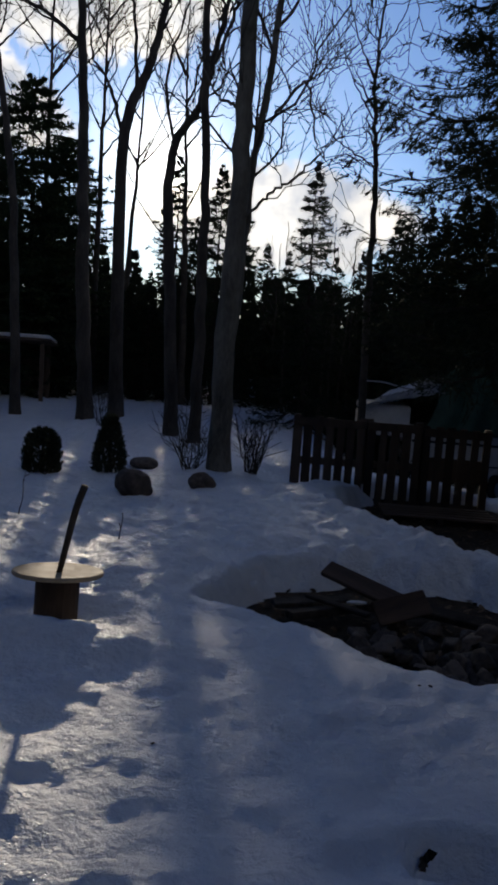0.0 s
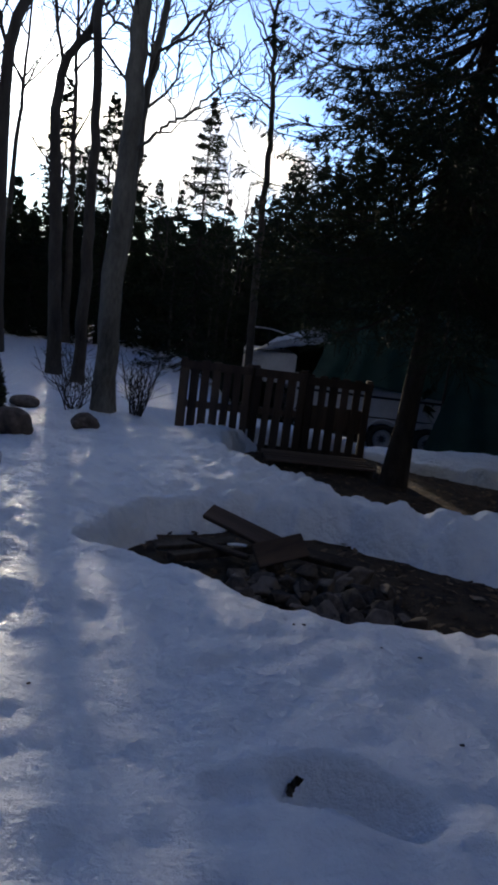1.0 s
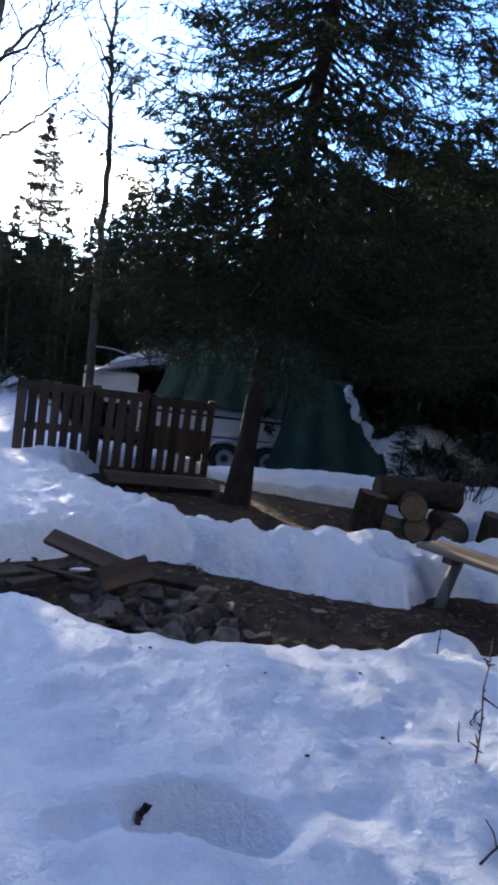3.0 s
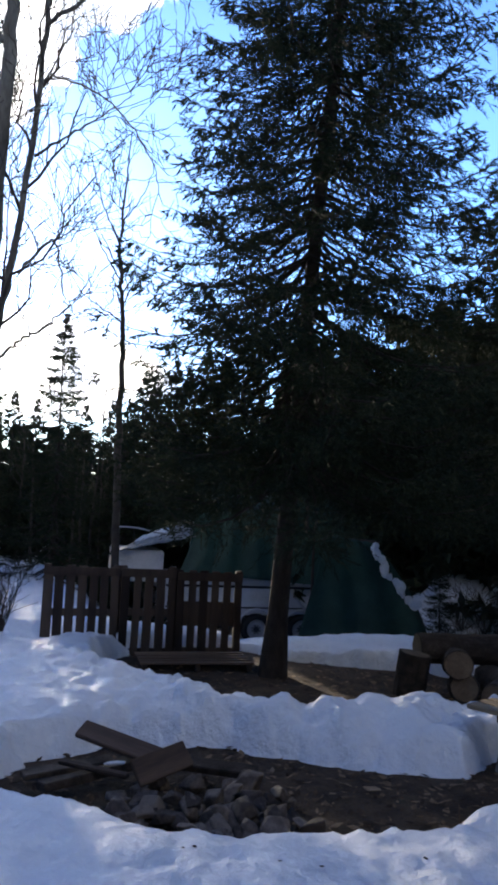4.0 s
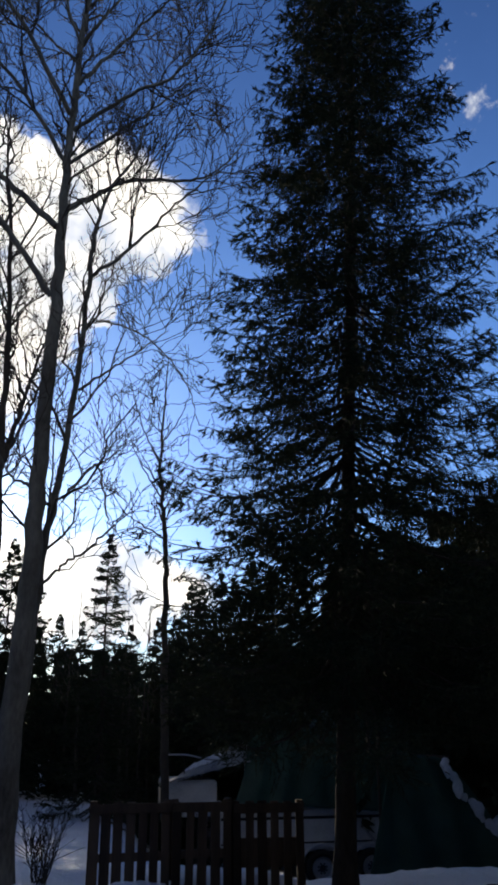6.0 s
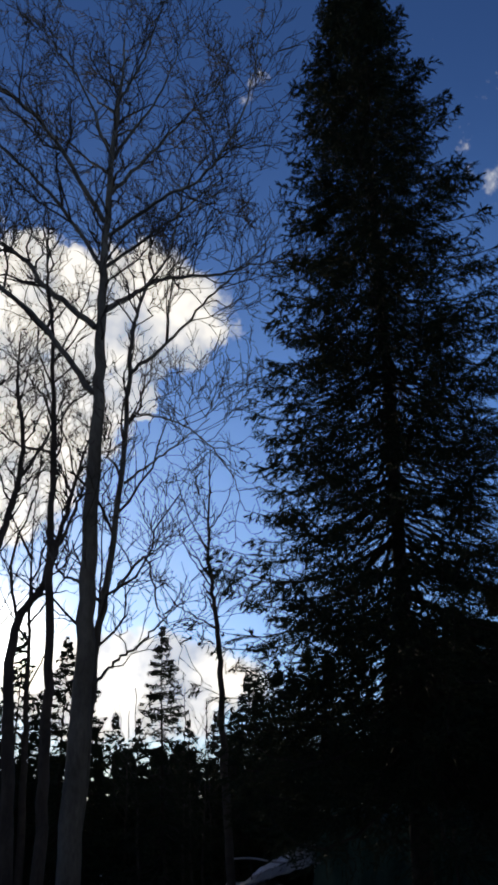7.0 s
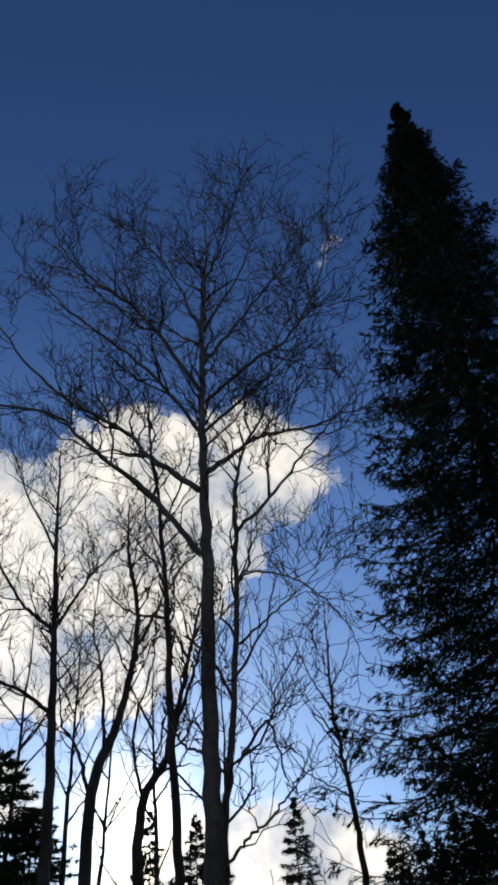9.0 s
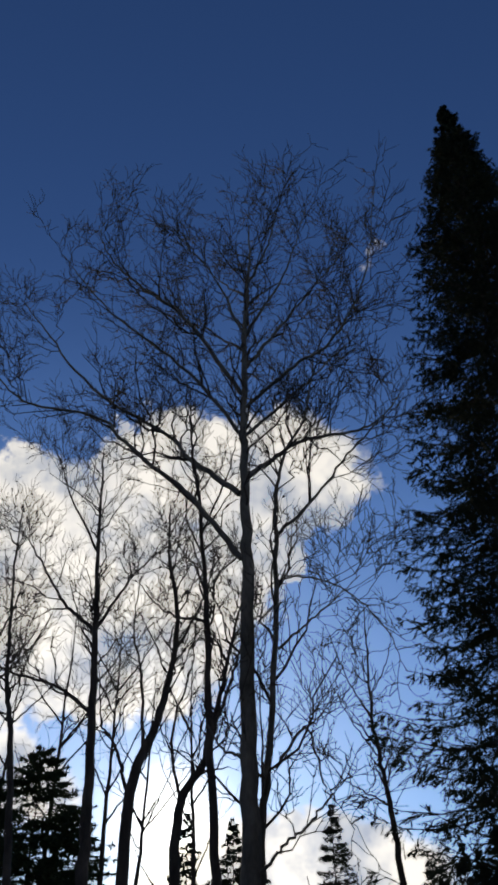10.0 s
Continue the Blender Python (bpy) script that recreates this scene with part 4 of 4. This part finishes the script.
# ---- pallet fence ----
def pallet(x0, x1, y0, y1, z0, z1, slats, label, wide=0.098, skip=(), solid=0.09):
    """An upright pallet between two ground points: upright slats on three rails, with end posts."""
    length = math.hypot(x1 - x0, y1 - y0)
    ob = thing("pallet", (x0, y0, z0), label, "pallet", "pallets of the fence", turn=math.degrees(math.atan2(y1 - y0, x1 - x0)))
    h = z1 - z0
    for f, tall in ((0.10, 0.09), (0.52, solid), (0.93, 0.09)):
        part("rail", box(bmesh.new(), (length, 0.035, tall), pose(length / 2, 0.05, h * f), 0.004, 0.003), GREY_WOOD, ob)
    part("top_board", box(bmesh.new(), (length, 0.022, 0.095), pose(length / 2, -0.006, h * 0.945), 0.003, 0.003), GREY_WOOD, ob)
    for i in range(slats):
        if i in skip:
            continue
        x = wide / 2 + (length - wide) * i / (slats - 1) + random.uniform(-0.008, 0.008)
        hh = h * random.uniform(0.97, 1.02)
        part("slat", box(bmesh.new(), (wide * random.uniform(0.9, 1.1), 0.02, hh), pose(x, 0.02, hh / 2, 0, random.uniform(-0.8, 0.8), 0), 0.003, 0.003), GREY_WOOD, ob)
    for x in (0.03, length - 0.03):
        part("post", box(bmesh.new(), (0.085, 0.075, h * 1.02), pose(x, 0.11, h / 2), 0.006, 0.003), GREY_WOOD, ob)
    return ob


pallet(0.55, 1.44, 9.62, 9.58, -0.36, 0.80, 7, "weathered wooden pallet set on edge as fence, half in snow")
pallet(1.46, 2.13, 9.58, 9.54, -0.34, 0.80, 5, "weathered wooden pallet set on edge as fence")
pallet(2.15, 2.96, 9.54, 9.45, -0.32, 0.77, 6, "weathered wooden pallet with doubled boards at the fence end", solid=0.30)
ob = thing("flat_pallet", (2.25, 9.0, -0.27), "flat dark wooden pallet lying on soil before the fence", "pallet", turn=-3)
for i in range(5):
    part("board", box(bmesh.new(), (1.3, 0.095, 0.02), pose(0, -0.3 + 0.14 * i, 0.09, 0, 0, random.uniform(-1, 1)), 0.003, 0.003), PLANK_WOOD, ob)
for x in (-0.6, 0, 0.6):
    part("runner", box(bmesh.new(), (0.06, 0.7, 0.08), pose(x, 0, 0.04), 0.004, 0.003), GREY_WOOD, ob)

# ---- camper under a tarp ----
camper = thing("camper_trailer", (4.6, 15.4, -1.05), "small white camper trailer with a snowy roof, under a tarp", "trailer", turn=-4)
body = bmesh.new()
box(body, (3.8, 1.9, 0.75), pose(0.5, 0.95, 0.82), 0.04)
part("body", body, WHITE, camper)
part("chassis", box(bmesh.new(), (3.9, 1.6, 0.12), pose(0.5, 0.95, 0.40), 0.01), DARK_TRIM, camper)
part("trim_strip", box(bmesh.new(), (3.7, 0.012, 0.05), pose(0.5, -0.008, 1.02), 0.003), DARK_TRIM, camper, "dark trim strip")
part("trim_strip", box(bmesh.new(), (3.7, 0.012, 0.03), pose(0.5, -0.008, 0.60), 0.003), DARK_TRIM, camper, "dark trim strip")
part("tent_section", box(bmesh.new(), (2.9, 1.5, 1.3), pose(0.80, 0.98, 1.84), 0.12), WHITE, camper, "raised canvas section")
part("bunk_end", box(bmesh.new(), (1.0, 1.5, 0.62), pose(-1.92, 0.80, 1.38), 0.03), WHITE, camper, "white fold-out bunk end")


def canopy_point(u, v):
    """The sloping fold-out roof, from its low front edge to its high back edge."""
    low = Vector((-2.34 + 1.54 * u, -0.15 + 0.1 * u, 1.70 + 0.33 * u))
    high = Vector((-1.72 + 0.98 * u, 1.25, 1.88 + 0.52 * u))
    p = low.lerp(high, v)
    p.z += 0.022 * abs(math.sin(u * 15.7)) - 0.02 + 0.03 * math.sin(v * math.pi)
    return p


def canopy_sheet(name, u0, u1, v0, v1, lift, mat, label, lumps=0.0):
    bm = bmesh.new()
    n, m = 30, 12
    grid = [[bm.verts.new(canopy_point(u0 + (u1 - u0) * i / n, v0 + (v1 - v0) * j / m) + Vector((0, 0, lift * math.sin(math.pi * i / n) ** 0.4 * math.sin(math.pi * j / m) ** 0.4 + lumps * noise.noise((i * 0.4, j * 0.5, 3))))) for i in range(n + 1)] for j in range(m + 1)]
    for j in range(m):
        for i in range(n):
            bm.faces.new((grid[j][i], grid[j][i + 1], grid[j + 1][i + 1], grid[j + 1][i]))
    ob = part(name, bm, mat, camper, label, True)
    ob.modifiers.new("thickness", "SOLIDIFY").thickness = 0.02


canopy_sheet("bunk_roof", 0, 1, 0, 1, 0.0, GREY_CANVAS, "ribbed pale grey canvas roof")
canopy_sheet("snow_cap", 0.05, 0.62, 0.42, 0.98, 0.06, SNOW, "snow lying on the roof", 0.03)
for u in (0.2, 0.4, 0.6, 0.8, 0.99):
    rod("roof_rib", [canopy_point(u, v) + Vector((0, 0, 0.02)) for v in (0.0, 0.33, 0.66, 1.0)], 0.012, 0.012, STEEL, camper, "thin roof rib")
for wx in (0.54, 1.50):
    w = lathe("wheel", [(0.10, -0.06), (0.10, 0.06)], DARK_TRIM, camper, "", pose(wx, 0.02, 0.17, 90), 16)
    V = []
    for i in range(28):
        a = 2 * math.pi * i / 28
        for r, z in ((0.20, -0.09), (0.29, -0.10), (0.315, -0.06), (0.315, 0.06), (0.29, 0.10), (0.20, 0.09)):
            V.append((r * math.cos(a), r * math.sin(a), z))
    F = [(i * 6 + j, i * 6 + (j + 1) % 6, ((i + 1) % 28) * 6 + (j + 1) % 6, ((i + 1) % 28) * 6 + j) for i in range(28) for j in range(6)]
    part_of("tyre", mesh_data("tyre", V, F, RUBBER, True), w)
    lathe("rim", [(0.205, 0.02), (0.205, 0.065), (0.185, 0.075), (0.16, 0.05)], STEEL, w, "pale steel rim", None, 24)
    for q in range(8):
        part("spoke", box(bmesh.new(), (0.10, 0.028, 0.014), pose(0, 0, 0.062, 0, 0, 45 * q) @ pose(0.11, 0, 0), 0.004), STEEL, w)
    arch = [(wx + 0.41 * math.cos(a), -0.03, 0.17 + 0.40 * math.sin(a)) for a in np.linspace(0.05, math.pi - 0.05, 9)]
    rod("fender", arch, 0.028, 0.028, WHITE, camper, "curved white fender trim")
rod("brace", [(1.98, -0.12, 0.05), (1.65, -0.10, 0.48), (1.31, -0.06, 0.86)], 0.025, 0.025, STEEL, camper, "slanting pale brace")
rod("awning_pole", [(-2.42, 0.1, 2.14), (-2.0, 0.1, 2.13), (-1.6, 0.12, 2.05), (-1.2, 0.3, 2.02)], 0.016, 0.016, STEEL, camper, "thin curved awning pole")
for x, top in ((-2.40, 2.13), (-2.05, 2.12)):
    rod("awning_post", [(x, 0.1, 1.55), (x + 0.02, 0.1, 1.85), (x, 0.1, top)], 0.009, 0.009, DARK_TRIM, camper)


def draped(name, at, label, outline, nx, nz, folds, thick, seed, turn=0.0):
    """A hanging sheet: outline(u, v) gives its place; folds ripple it."""
    ob = thing(name, at, label, "tarp", turn=turn)
    V = []
    for j in range(nz + 1):
        for i in range(nx + 1):
            u, v = i / nx, j / nz
            x, y, z = outline(u, v)
            w = math.sin(u * folds * 6.28 + seed + 1.5 * noise.noise((u * 3, v * 2, seed)))
            y += thick * w * (1.1 - v * 0.8) + 0.05 * noise.noise((u * 5, v * 4, seed + 3))
            V.append((x, y, z + 0.02 * noise.noise((u * 9, v * 3, seed))))
    i = np.arange((nx + 1) * (nz + 1)).reshape(nz + 1, nx + 1)
    F = np.stack([i[:-1, :-1], i[:-1, 1:], i[1:, 1:], i[1:, :-1]], -1).reshape(-1, 4)
    sheet_ob = part_of("sheet", mesh_data("sheet", V, F, TARP, True), ob)
    sol = sheet_ob.modifiers.new("thickness", "SOLIDIFY")
    sol.thickness = 0.006
    return ob


def cover(u, v):
    x = -0.76 + 3.1 * u - 0.40 * (1 - v) ** 1.5 * (1 - u) ** 2 + 0.15 * u * (1 - v)
    if v > 0.62:
        s = (v - 0.62) / 0.38
        return x + 0.25 * s * (1 - u), 0.12 + 1.7 * s, 2.62 + 0.28 * math.sin(s * math.pi) + 0.05 * u
    return x + 0.08 * math.sin(math.pi * v / 0.62) * (1 - u), 0.02 - 0.22 * (1 - v / 0.62), 1.32 - 0.26 * u + (1.30 + 0.26 * u) * v / 0.62 - 0.10 * math.exp(-u * 12) * (1 - v)


covered = draped("tarp_cover", (4.6, 15.4, -1.05), "dark green tarp thrown over the camper, hanging in folds", cover, 60, 40, 6, 0.035, 2.0, -4)

rod("hem", [(cover(u, 0)[0], cover(u, 0)[1] - 0.01, cover(u, 0)[2]) for u in np.linspace(0, 1, 12)], 0.012, 0.012, TARP, covered, "rolled hem of the tarp")
rod("ridge_rope", [(cover(u, 0.62)[0], cover(u, 0.62)[1], cover(u, 0.62)[2] + 0.03) for u in np.linspace(0, 1, 8)], 0.008, 0.008, GREY_WOOD, covered, "thin rope over the tarp")


def curtain(u, v):
    top = 2.05 - 0.12 * u
    low, high = -0.35 + 2.5 * u, 0.30 + 0.87 * u
    return low + (high - low) * v ** (1.0 + 0.8 * u), -0.35 * (1 - v) + 0.1 * u, top * v


draped("tarp_curtain", (5.15, 12.6, -0.85), "dark green tarp hanging to the snow as a shelter wall", curtain, 50, 30, 3, 0.05, 5.0, -8)
shelter = thing("shelter_frame", (5.25, 12.65, -0.95), "plain pole frame holding the green tarp", "frame", turn=-8)
for x, y, h in ((0.36, 0.12, 2.12), (1.15, 0.12, 2.05), (0.36, 1.5, 2.1), (1.15, 1.5, 2.0)):
    rod("pole", [(x, y, -0.3), (x, y, h * 0.5), (x, y, h)], 0.03, 0.025, GREY_WOOD, shelter)
rod("crossbar", [(0.3, 0.12, 2.1), (0.75, 0.12, 2.07), (1.2, 0.12, 2.03)], 0.025, 0.025, GREY_WOOD, shelter)
load = boulder_mesh(71, 0.5, 3)
load.materials.clear()
load.materials.append(SNOW)
for i in range(14):
    f = i / 13
    clod = tagged(new("snow_clump", load), "clump of old snow caught on the green tarp", "snow clump", "snow on the tarp")
    w = 0.15 + 0.12 * math.sin(i * 2.3) ** 2
    clod.matrix_basis = pose(6.28 + 0.64 * f ** 1.6 + 0.05 * math.sin(i * 5), 12.38 - 0.25 * f, 1.04 - 0.98 * f, 0, -28 + 25 * math.sin(i * 1.7), 40 * i) @ Matrix.Diagonal((w * 0.75, w * 0.5, w * 1.7, 1))

# ---- brush mound under snow ----
mound = boulder_mesh(81, 0.55, 4)
mound.materials.clear()
mound.materials.append(SNOW)
hill = tagged(new("brush_mound", mound), "brush heap under old snow with dark twigs poking out", "mound")
hill.matrix_basis = pose(8.75, 13.3, -0.6) @ Matrix.Diagonal((3.4, 2.2, 4.0, 1))
twig_bush((8.0, 12.3, -0.4), "dark dead boughs over the snowy brush heap", 26, 1.0, 58, 1.0)
twig_bush((8.7, 12.3, -0.3), "dark dead boughs over the snowy brush heap", 26, 0.9, 59, 1.0)

# ---- firewood logs ----
def log(at, r, length, m, label, seed):
    ob = thing("log", at, label, "log", "firewood logs")
    ob.matrix_basis = pose(*at) @ m
    zs = np.linspace(-length / 2, length / 2, 7)
    lathe("bark", [(r * (1 + 0.04 * math.sin(3 * z + seed)), z) for z in zs], LOG_BARK, ob, "", None, 22, 0.10, seed)
    for s in (-1, 1):
        lathe("cut_end", [(r * 0.90, s * length / 2 - 0.004), (r * 0.90, s * (length / 2 + 0.004))][::s], CUT_WOOD, ob, "pale sawn end", None, 20, 0.06, seed)


for at, r, length, rot, lb in (((4.25, 7.45, -0.08), 0.165, 0.46, (5, 7, 0), "upright firewood round with pale sawn top"),
                               ((4.72, 7.20, -0.16), 0.15, 0.40, (80, 0, -30), "short firewood log with a sawn end showing"),
                               ((4.92, 7.58, 0.16), 0.17, 0.98, (90, 0, 78), "long dark firewood log lying on the pile"),
                               ((4.64, 7.20, 0.08), 0.155, 0.36, (84, 0, -28), "tilted split log leaning on the pile"),
                               ((5.15, 7.25, -0.14), 0.16, 0.5, (90, 0, -15), "dark firewood log at the foot of the pile"),
                               ((4.90, 6.85, -0.15), 0.13, 0.36, (90, 0, -50), "firewood log half sunk in snow"),
                               ((5.35, 6.75, -0.02), 0.12, 0.34, (8, 0, 0), "small round standing in the snow"),
                               ((5.75, 6.55, -0.02), 0.13, 0.34, (6, 4, 0), "small round standing in the snow")):
    log(at, r, length, pose(0, 0, 0, *rot), lb, len(bpy.data.objects) % 97)

# ---- bench ----
bench = thing("bench", (3.62, 5.32, 0.18), "low plank bench with a pale worn seat and grey post leg", "bench", turn=-66)
for i, (dy, w) in enumerate(((-0.10, 0.13), (0.035, 0.12), (0.16, 0.10))):
    part("seat_board", box(bmesh.new(), (1.9, w, 0.035), pose(0.95, dy, 0.0, 0, 0, random.uniform(-0.5, 0.5)), 0.006, 0.004), BENCH_WOOD, bench)
for x in (0.30, 1.6):
    part("cleat", box(bmesh.new(), (0.09, 0.36, 0.05), pose(x, 0.02, -0.045), 0.005, 0.003), GREY_WOOD, bench)
    rod("leg", [(x, 0.02, -0.05), (x - 0.05, 0.0, -0.28), (x - 0.10, 0.0, -0.52)], 0.045, 0.05, GREY_PAINT, bench, "grey post leg", 12)

# ---- fire pit, boards and litter ----
pit = thing("fire_pit", (1.28, 4.72, -0.28), "ring of loose grey field stones round a cold fire pit", "fire pit")
shapes = [rubble_mesh(s) for s in range(1, 10)]
rs = np.random.default_rng(9)
for i in range(110):
    a = rs.uniform(0, 2 * math.pi)
    q = rs.uniform(0.75, 1.1)
    x, y = 0.52 * q * math.cos(a), 0.46 * q * math.sin(a) - 0.05
    if i > 45:
        x, y = rs.uniform(-0.48, 0.50), rs.uniform(-0.66, 0.05)
    size = rs.uniform(0.09, 0.25)
    m = pose(x, y, size * 0.25 + 0.10 * rs.uniform(0, 1) * (i > 20), rs.uniform(-30, 30), rs.uniform(-30, 30), rs.uniform(0, 360)) @ Matrix.Diagonal((size, size * rs.uniform(0.7, 1.0), size * rs.uniform(0.7, 1.1), 1))
    part_of("stone", shapes[int(rs.integers(0, 9))], pit, "", m)


def board(a, b, width, thick, label, mat, roll=0.0):
    """A plank between two points."""
    a, b = Vector(a), Vector(b)
    d = b - a
    ob = thing("plank", a, label, "plank", "loose boards")
    ob.matrix_basis = Matrix.Translation(a) @ d.to_track_quat("X", "Z").to_matrix().to_4x4() @ pose(0, 0, 0, roll)
    n = bmesh.new()
    box(n, (d.length, width, thick), pose(d.length / 2, 0, 0), 0.006, 0.004)
    part("plank_wood", n, mat, ob)


board((0.62, 5.50, 0.05), (1.14, 5.12, -0.07), 0.15, 0.04, "thick brown board resting on the fire pit stones", PLANK_WOOD, 25)
board((0.90, 4.90, -0.07), (1.27, 5.06, -0.01), 0.17, 0.03, "broken brown board lying aslant", PLANK_WOOD, 50)
board((0.48, 5.27, -0.09), (0.86, 4.92, -0.09), 0.05, 0.03, "thin grey stake lying across the pit", GREY_WOOD, 10)
board((0.25, 5.35, -0.19), (0.85, 5.5, -0.17), 0.12, 0.04, "dark charred board flat on the soil", LOG_BARK, 5)
board((0.35, 5.05, -0.17), (0.95, 5.25, -0.12), 0.14, 0.05, "dark charred board flat on the soil", LOG_BARK, -8)
board((1.05, 5.35, -0.12), (1.75, 5.05, -0.16), 0.12, 0.05, "dark half-burnt board on the stones", LOG_BARK, 12)

litter_rng = np.random.default_rng(77)
V, F = [], []
for poly, n in ((PIT, 2600), (STRIP, 2200)):
    px, py = np.array(poly).T
    x, y = litter_rng.uniform(px.min(), px.max(), n), litter_rng.uniform(py.min(), py.max(), n)
    ok = (outside(x, y, poly) < 0.05) & (snow_height(x, y) < soil_height(x, y))
    x, y = x[ok], y[ok]
    z = np.maximum(soil_height(x, y), snow_height(x, y)) + 0.004
    for a, b, c in zip(x, y, z):
        t, s = litter_rng.uniform(0, 6.28), litter_rng.uniform(0.012, 0.045)
        u = np.array((math.cos(t), math.sin(t), litter_rng.uniform(-0.3, 0.3))) * s
        w = np.array((-math.sin(t), math.cos(t), litter_rng.uniform(-0.3, 0.3))) * s * litter_rng.uniform(0.25, 0.8)
        o = np.array((a, b, c + abs(u[2]) + abs(w[2])))
        k = len(V)
        V += [o - u, o - w, o + u + np.array((0, 0, 0.006)), o + w]
        F.append((k, k + 1, k + 2, k + 3))
litter_mat = material("leaf_litter", [(0.03, 0.018, 0.010), (0.09, 0.055, 0.03), (0.20, 0.135, 0.08)], 0.9, 3, 30, 0.0, island=0.6)
tagged(new("leaf_litter", mesh_data("leaf_litter", V, F, litter_mat)), "brown dead leaves and chips on bare soil", "leaf litter", kind="stuff")
leaf = thing("pale_leaf", (2.5, 4.85, -0.25), "single pale dead leaf on bare soil", "leaf")
part("blade", box(bmesh.new(), (0.13, 0.05, 0.008), pose(0, 0, 0.015, 6, 8, 20), 0.003, 0.008), LEAF, leaf)
paper = thing("paper_scrap", (0.80, 5.06, -0.05), "crumpled pale scrap of paper between boards", "paper")
pm = boulder_mesh(93, 0.5, 2)
pm.materials.clear()
pm.materials.append(WHITE)
part_of("sheet", pm, paper, "", Matrix.Diagonal((0.13, 0.05, 0.05, 1)))

# ---- weeds and debris on the snow ----
def weed(x, y, h, lean, label, seeds, seed):
    rng = np.random.default_rng(seed)
    ob = thing("dead_weed", (x, y, ground_z(x, y) - 0.03), label, "weed", "dead weed stems")
    pts = np.array([(lean[0] * t + rng.normal() * 0.006, lean[1] * t, h * t) for t in np.linspace(0, 1, 6)])
    rod("stem", pts, 0.0045, 0.0025, DEAD_WEED, ob, "", 5)
    for _ in range(seeds):
        t = rng.uniform(0.1, 1.0)
        p = np.array((lean[0] * t, lean[1] * t, h * t))
        d = rng.normal(size=3) * (0.02, 0.02, 0.012) + (0, 0, 0.012)
        rod("seed_head", [p, p + d * 0.6, p + d * 1.3], 0.0055, 0.002, DEAD_WEED, ob, "", 5)


weed(2.02, 2.38, 0.50, (0.10, 0.16), "dry dark weed with curled seed heads", 14, 1)
weed(2.66, 3.62, 0.42, (0.03, 0.05), "thin dry weed stem in the snow", 2, 2)
weed(2.58, 3.9, 0.30, (0.0, 0.05), "thin dry weed stem in the snow", 1, 3)
weed(-1.95, 6.6, 0.40, (0.05, 0.0), "thin dry weed stem in the snow", 2, 4)
weed(-0.95, 5.9, 0.24, (0.01, 0.0), "thin dry weed stem in the snow", 1, 5)
weed(2.28, 2.75, 0.10, (0.01, 0.02), "short dry weed stub in the snow", 3, 6)
weed(2.1, 2.6, 0.12, (0.0, 0.02), "short dry weed stub in the snow", 0, 7)
fork = thing("fallen_twig", (1.78, 1.92, ground_z(1.78, 1.92) + 0.01), "small dark forked twig lying on the snow", "twig")
rod("stem", [(-0.1, -0.05, 0), (0, 0, 0.01), (0.12, 0.04, 0.02)], 0.005, 0.003, TWIG, fork, "", 6)
rod("branchlet", [(0, 0, 0.01), (0.03, 0.06, 0.02), (0.04, 0.12, 0.03)], 0.004, 0.002, TWIG, fork, "", 6)
clump = thing("dead_leaf_clump", (0.66, 2.345, ground_z(0.66, 2.345) - 0.005), "small dark clump of dead leaves in an old footprint", "leaf")
for i in range(4):
    part("leaf", box(bmesh.new(), (0.042, 0.028, 0.006), pose(0.010 * i - 0.01, 0, 0.012 + 0.014 * i, 55, 20 * i, 40 * i), 0.002, 0.006), LOG_BARK, clump)
crumb_rng = np.random.default_rng(15)
for i in range(9):
    x, y = crumb_rng.uniform(-0.4, 2.0), crumb_rng.uniform(1.9, 3.6)
    bit = thing("bark_flake", (x, y, ground_z(x, y) + 0.004), "tiny dark bark flake on the snow", "debris", "bark flakes", turn=crumb_rng.uniform(0, 360))
    part("flake", box(bmesh.new(), (0.018, 0.009, 0.005), pose(0, 0, 0, 10, 10, 0), 0.001, 0.002), LOG_BARK, bit)

# ---- low wood shelter at the wood's edge ----
rack = thing("wood_shelter", (-5.6, 17.2, ground_z(-5.6, 17.2) - 0.05), "low dark wood shelter with snow on its roof", "shed", turn=6)
for x in (-0.9, 0.9):
    for y in (0, 0.9):
        part("post", box(bmesh.new(), (0.09, 0.09, 1.3), pose(x, y, 0.65), 0.006), GREY_WOOD, rack)
part("roof", box(bmesh.new(), (2.2, 1.3, 0.05), pose(0, 0.45, 1.33, -6), 0.006), GREY_WOOD, rack)
part("back_wall", box(bmesh.new(), (1.9, 0.04, 1.0), pose(0, 0.95, 0.65), 0.006), GREY_WOOD, rack)
lid = bmesh.new()
box(lid, (2.16, 1.26, 0.09), pose(0, 0.45, 1.40, -6), 0.03, 0.01)
part("snow_cap", lid, SNOW, rack, "snow lying on the roof")

for x, y, h, seed in ((7.6, 11.9, 0.8, 61), (8.3, 11.8, 0.9, 62), (9.2, 12.1, 1.0, 63)):
    twig_bush((x, y, ground_z(x, y) - 0.05), "dark dead boughs over the snowy brush heap", 22, h, seed, 0.9)
